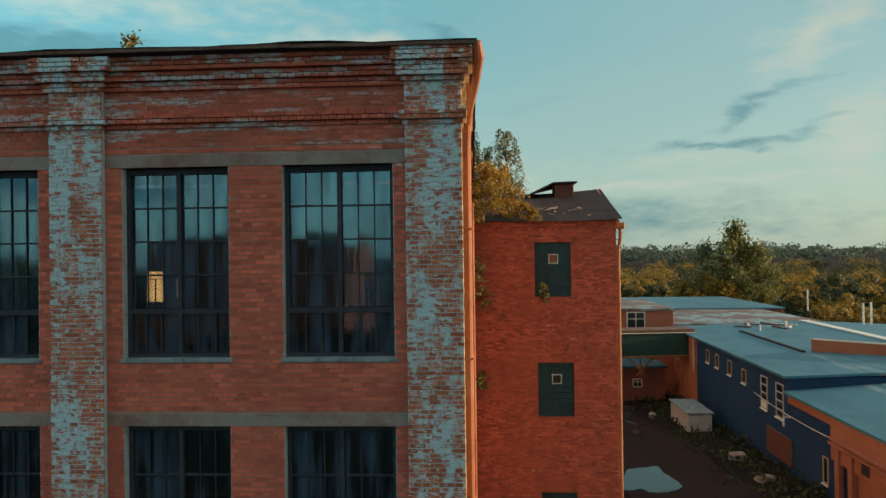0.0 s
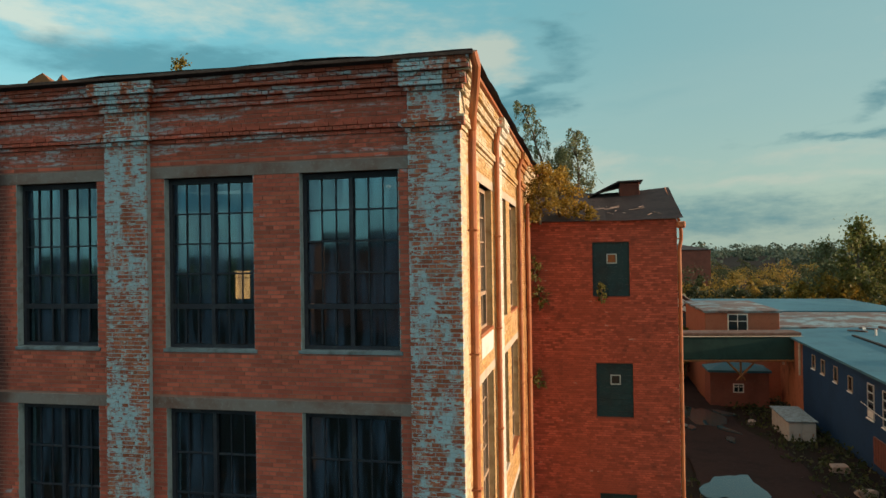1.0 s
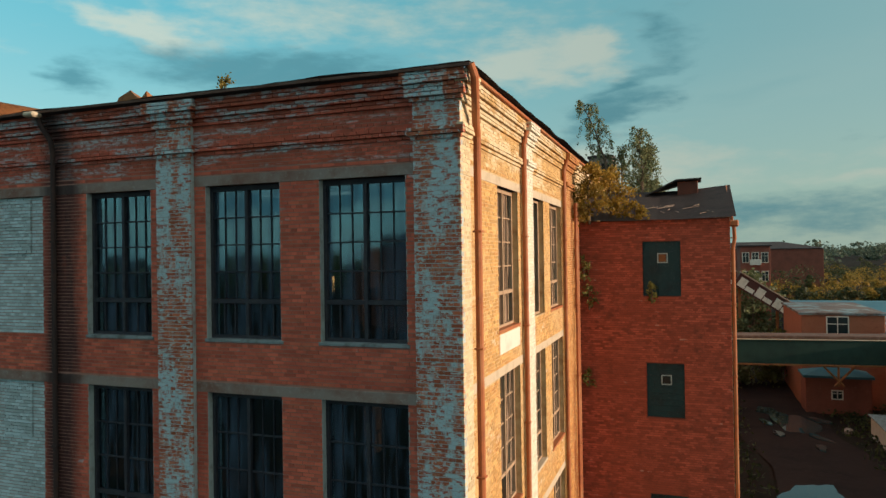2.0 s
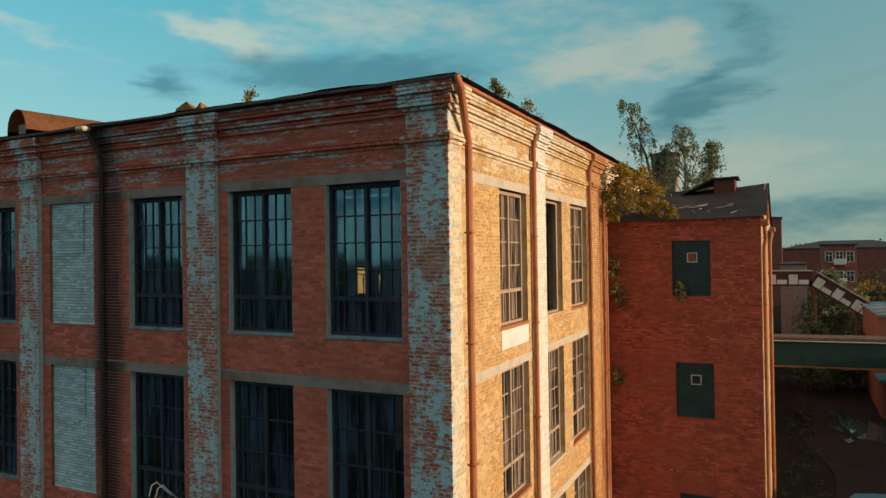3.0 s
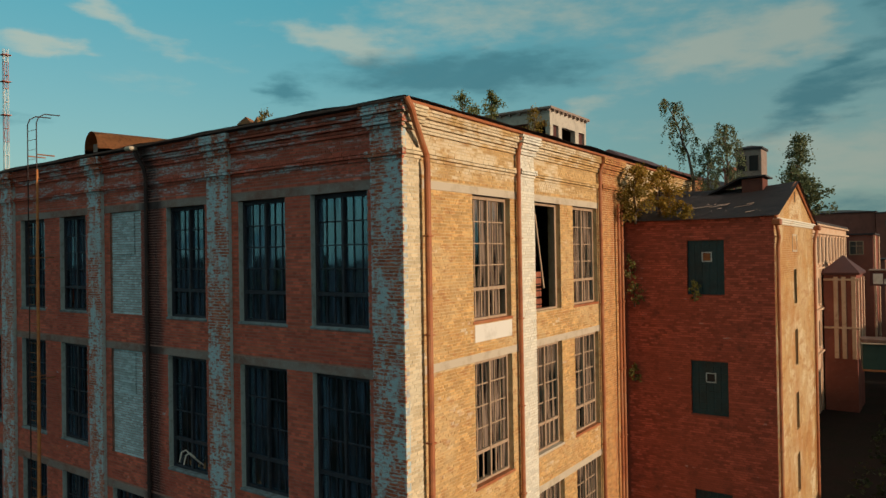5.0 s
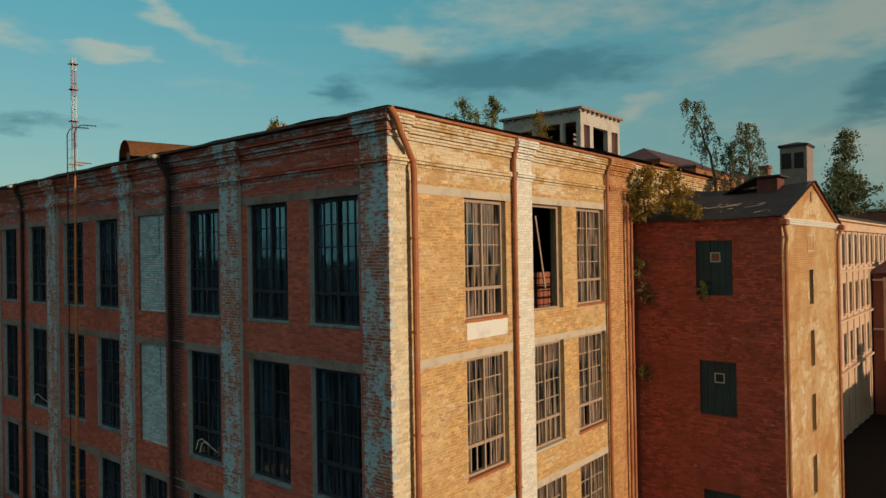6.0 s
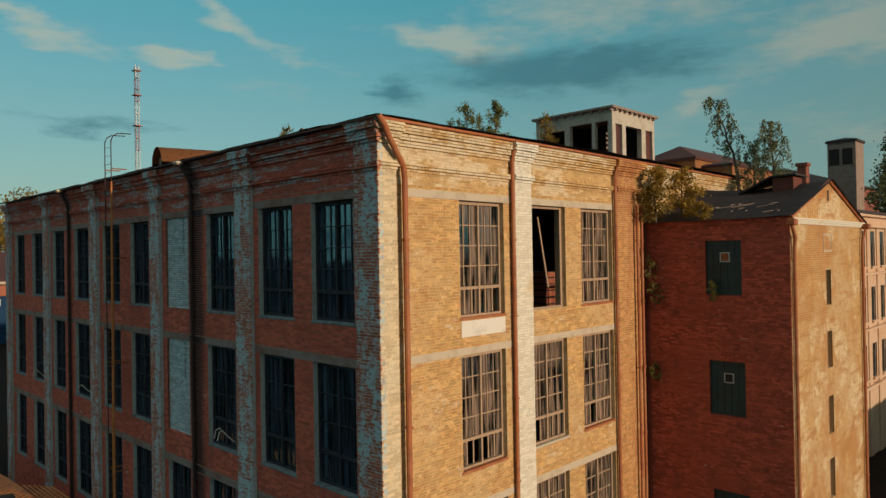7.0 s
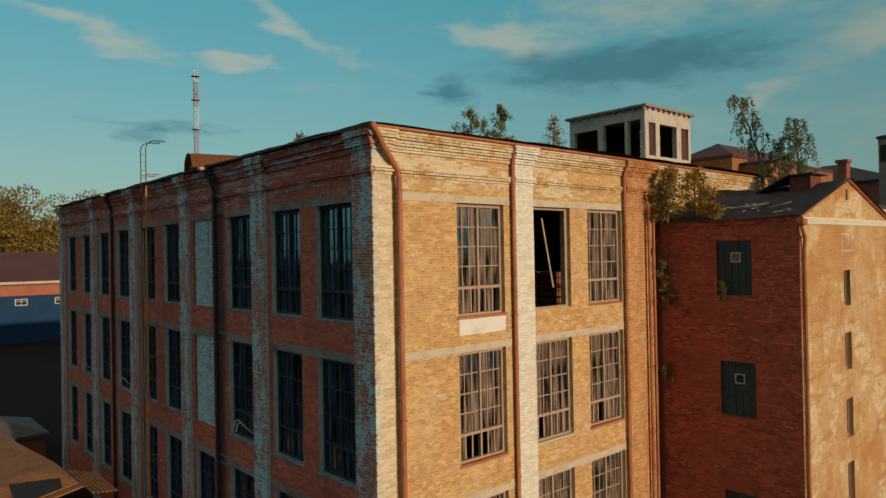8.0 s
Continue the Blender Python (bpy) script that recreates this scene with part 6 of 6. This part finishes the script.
for x, y, z, h, s, sd in ((-0.1, 23.85, 11.2, 0.9, 0.4, 5), (0.05, 23.9, 10.2, 1.0, 0.5, 6), (0.0, 23.95, 7.5, 0.7, 0.35, 7), (2.15, 23.98, 10.45, 0.8, 0.25, 8)):
    tree("wall_weed", x, y, z, h * 0.9, s * 0.75, LEAF, "weed growing out of the brickwork", sd, 260, 0.085, 0.0, 0.05, 12)
tree("roof_sapling", -1.8, 17.2, 15.6, 1.5, 0.5, LEAF, "young sapling growing on the roof", 20, 2400, 0.06, 0.1, 0.05, 22)
tree("roof_sapling", -2.2, 16.3, 15.6, 1.25, 0.75, LEAF, "young sapling growing on the roof", 21, 2200, 0.06, 0.1, 0.05, 20)
tree("roof_sapling", -1.8, 19.9, 15.6, 1.35, 0.45, LEAF_GOLD, "yellowing sapling growing on the roof", 22, 1300, 0.06, 0.0, 0.05, 22)
tree("roof_sapling", -6.4, 12.5, 15.55, 0.75, 0.35, LEAF_GOLD, "yellow weed on the roof edge", 23, 420, 0.08, 0.0, 0.05, 14)
tree("poplar_tree", -0.6, 66.0, 14.6, 7.4, 1.7, LEAF_DARK, "conical young tree behind the roofs", 24, 3000, 0.24, 0.0, 0.1, 36, 0.0, 0.7)
tree("tree", 0.0, 63.5, 14.6, 3.6, 2.2, LEAF_DARK, "rounded dark tree behind the wing", 25, 3600, 0.27, 0.0, 0.1, 30)
tree("tree", 42, 118, -2, 18.5, 3.9, LEAF, "tall spreading tree above the woods", 26, 3800, 0.55, 0.0, 0.3, 34)
tree("tree", 36.8, 117, -2, 15.5, 2.4, LEAF_DARK, "slim dark tree beside a tall spreading one", 41, 1800, 0.5, 0.0, 0.3, 26)
tree("tree", 46.2, 118, -2, 14.8, 3.2, LEAF, "rounded tree beside a tall spreading one", 42, 2200, 0.5, 0.0, 0.3, 26)
for x, h, sd in ((33.4, 9.0, 43), (36.6, 9.8, 27), (39.6, 8.6, 44)):
    tree("bush", x, 115, -2, h, 3.6, LEAF_GOLD, "golden bush at the edge of the woods", sd, 3600, 0.5, 0.0, 0.05, 30)
tree("tree", 10.5, 100, -2, 11, 4, LEAF_DARK, "dark tree beside the gallery", 28, 4000, 0.5, 0.0, 0.1, 30)
tree("bush", 8.0, 80, -2, 6.5, 3.5, LEAF_DARK, "dense bush under the gallery", 29, 3500, 0.4, 0.0, 0.05, 26)
tree("bush", 12.0, 82, -2, 5.0, 3.5, LEAF, "dense bush under the gallery", 30, 3500, 0.4, 0.0, 0.05, 26)


def woods(name, places, leaf, label, seed, per=130, size=1.0):
    """A far wood: many uneven crowns of leaf clumps with gaps between, joined."""
    rnd = random.Random(seed)
    r = np.random.RandomState(seed)
    pts, out = [], []
    for x, y, z, h, s in places:
        n = 9
        lobes = np.array([(rnd.gauss(0, 0.36) * s, rnd.gauss(0, 0.36) * s, h * rnd.uniform(0.25, 0.85), rnd.uniform(0.26, 0.5) * s) for _ in range(n)])
        pick = lobes[r.randint(0, n, per)]
        d = r.normal(size=(per, 3))
        d /= np.linalg.norm(d, axis=1)[:, None]
        d[:, 2] = np.abs(d[:, 2]) * 0.9 - 0.25
        q = pick[:, :3] + d * pick[:, 3:] * r.uniform(0.75, 1.08, (per, 1)) + (x, y, z)
        q[:, 2] = np.maximum(q[:, 2], z + 0.2)
        pts.append(q)
        out.append(d + (0, 0, 0.2))
    v, f = shell_leaves(np.concatenate(pts), np.concatenate(out), size, seed)
    return single(name, mesh_arrays(name, v, f), leaf, label, "woods", "stuff")


rw = random.Random(77)
near_wood, mid_wood, far_wood = [], [], []
for k in range(330):
    x, y = rw.uniform(22, 190), rw.uniform(100, 185)
    if x < 45 and y < 135:
        continue
    (mid_wood if k % 5 < 3 else near_wood).append((x, y, -2, rw.choice((4.5, 6, 7, 9)) * rw.uniform(0.85, 1.15), rw.uniform(2.2, 4.0)))
for k in range(330):
    x, y = rw.uniform(-60, 420), rw.uniform(185, 420)
    (mid_wood if k % 5 < 3 else near_wood).append((x, y, -2, rw.choice((6, 7.5, 9.5)) * rw.uniform(0.85, 1.15), rw.uniform(5, 9)))
for k in range(800):
    x, y = rw.uniform(-500, 1300), rw.uniform(430, 1500)
    far_wood.append((x, y, 3 + 10 * max(0, y - 600) / 2400, rw.choice((4, 7, 9, 15)) * rw.uniform(0.8, 1.2), rw.uniform(8, 20)))
# amber crowns carry the low sun in their colour, dark crowns the shade
woods("woods", near_wood, LEAF_AMBER, "dense woods beyond the yard, low sun in their amber leaves", 5, 700, 0.5)
woods("woods", mid_wood, LEAF_WOOD, "dense green woods beyond the yard, shade in their dark leaves", 6, 700, 0.52)
woods("far_woods", far_wood, LEAF_FAR, "distant dark woods on the horizon, tinted for haze", 7, 110, 2.6)
left_wood = [(rw.uniform(-190, -132), rw.uniform(-10, 110), -3, rw.uniform(29, 35), rw.uniform(8, 12)) for _ in range(110)]
woods("woods", left_wood, LEAF_AMBER, "tall yellowing birch wood behind the warehouse", 8, 1500, 0.55)
south = [(rw.uniform(-150, 110), rw.uniform(-135, -95), -0.5, rw.uniform(10, 15), rw.uniform(4, 6)) for _ in range(60)]
woods("woods", south, LEAF_DARK, "dark trees facing the mill front", 9, 200, 1.0)
block("brick_hall", -52, -20, -100, -84, -0.5, 14.2, SHADE_RED, ROOFING, "brick hall facing the mill front", "factory", 0.2, 1.5)

# ---- single bricks of the corner pier ----
BRICK_SINGLE = BRICK_PEELING.copy()
BRICK_SINGLE.name = "peeling_single_brick"
bt = BRICK_SINGLE.node_tree
obj_info = bt.nodes.new("ShaderNodeObjectInfo")
for lk in [k for k in bt.links if k.from_socket.name == "Random Per Island"]:
    bt.links.new(obj_info.outputs["Random"], lk.to_socket)

corner = next(o for o in mill.children if o.name == "pier")
bricks = brick_boxes(0.28, 1.19, 8.35, 15.5, PIER, [], cornice, 11, 1.0)
near = bricks[-300:]
part("brickwork", boxes_mesh("pier_bricks", brick_boxes(0.28, 1.19, -0.4, 8.35, PIER, [], cornice, 12) + bricks[:-300]), BRICK_PEELING, corner, "", FRONT)["kind"] = "stuff"
BRICK_MESH = {}
for a, b, c, d, e, f in near:
    key = (round(b - a, 3), max(round((d - PIER) / 0.003) * 0.003, 0.003))
    if key not in BRICK_MESH:
        BRICK_MESH[key] = boxes_mesh("brick", [(0, key[0], -0.03, key[1], 0, COURSE - 0.015)])
    part("brick", BRICK_MESH[key], BRICK_SINGLE, corner, "", FRONT @ Matrix.Translation((a, PIER, e)))
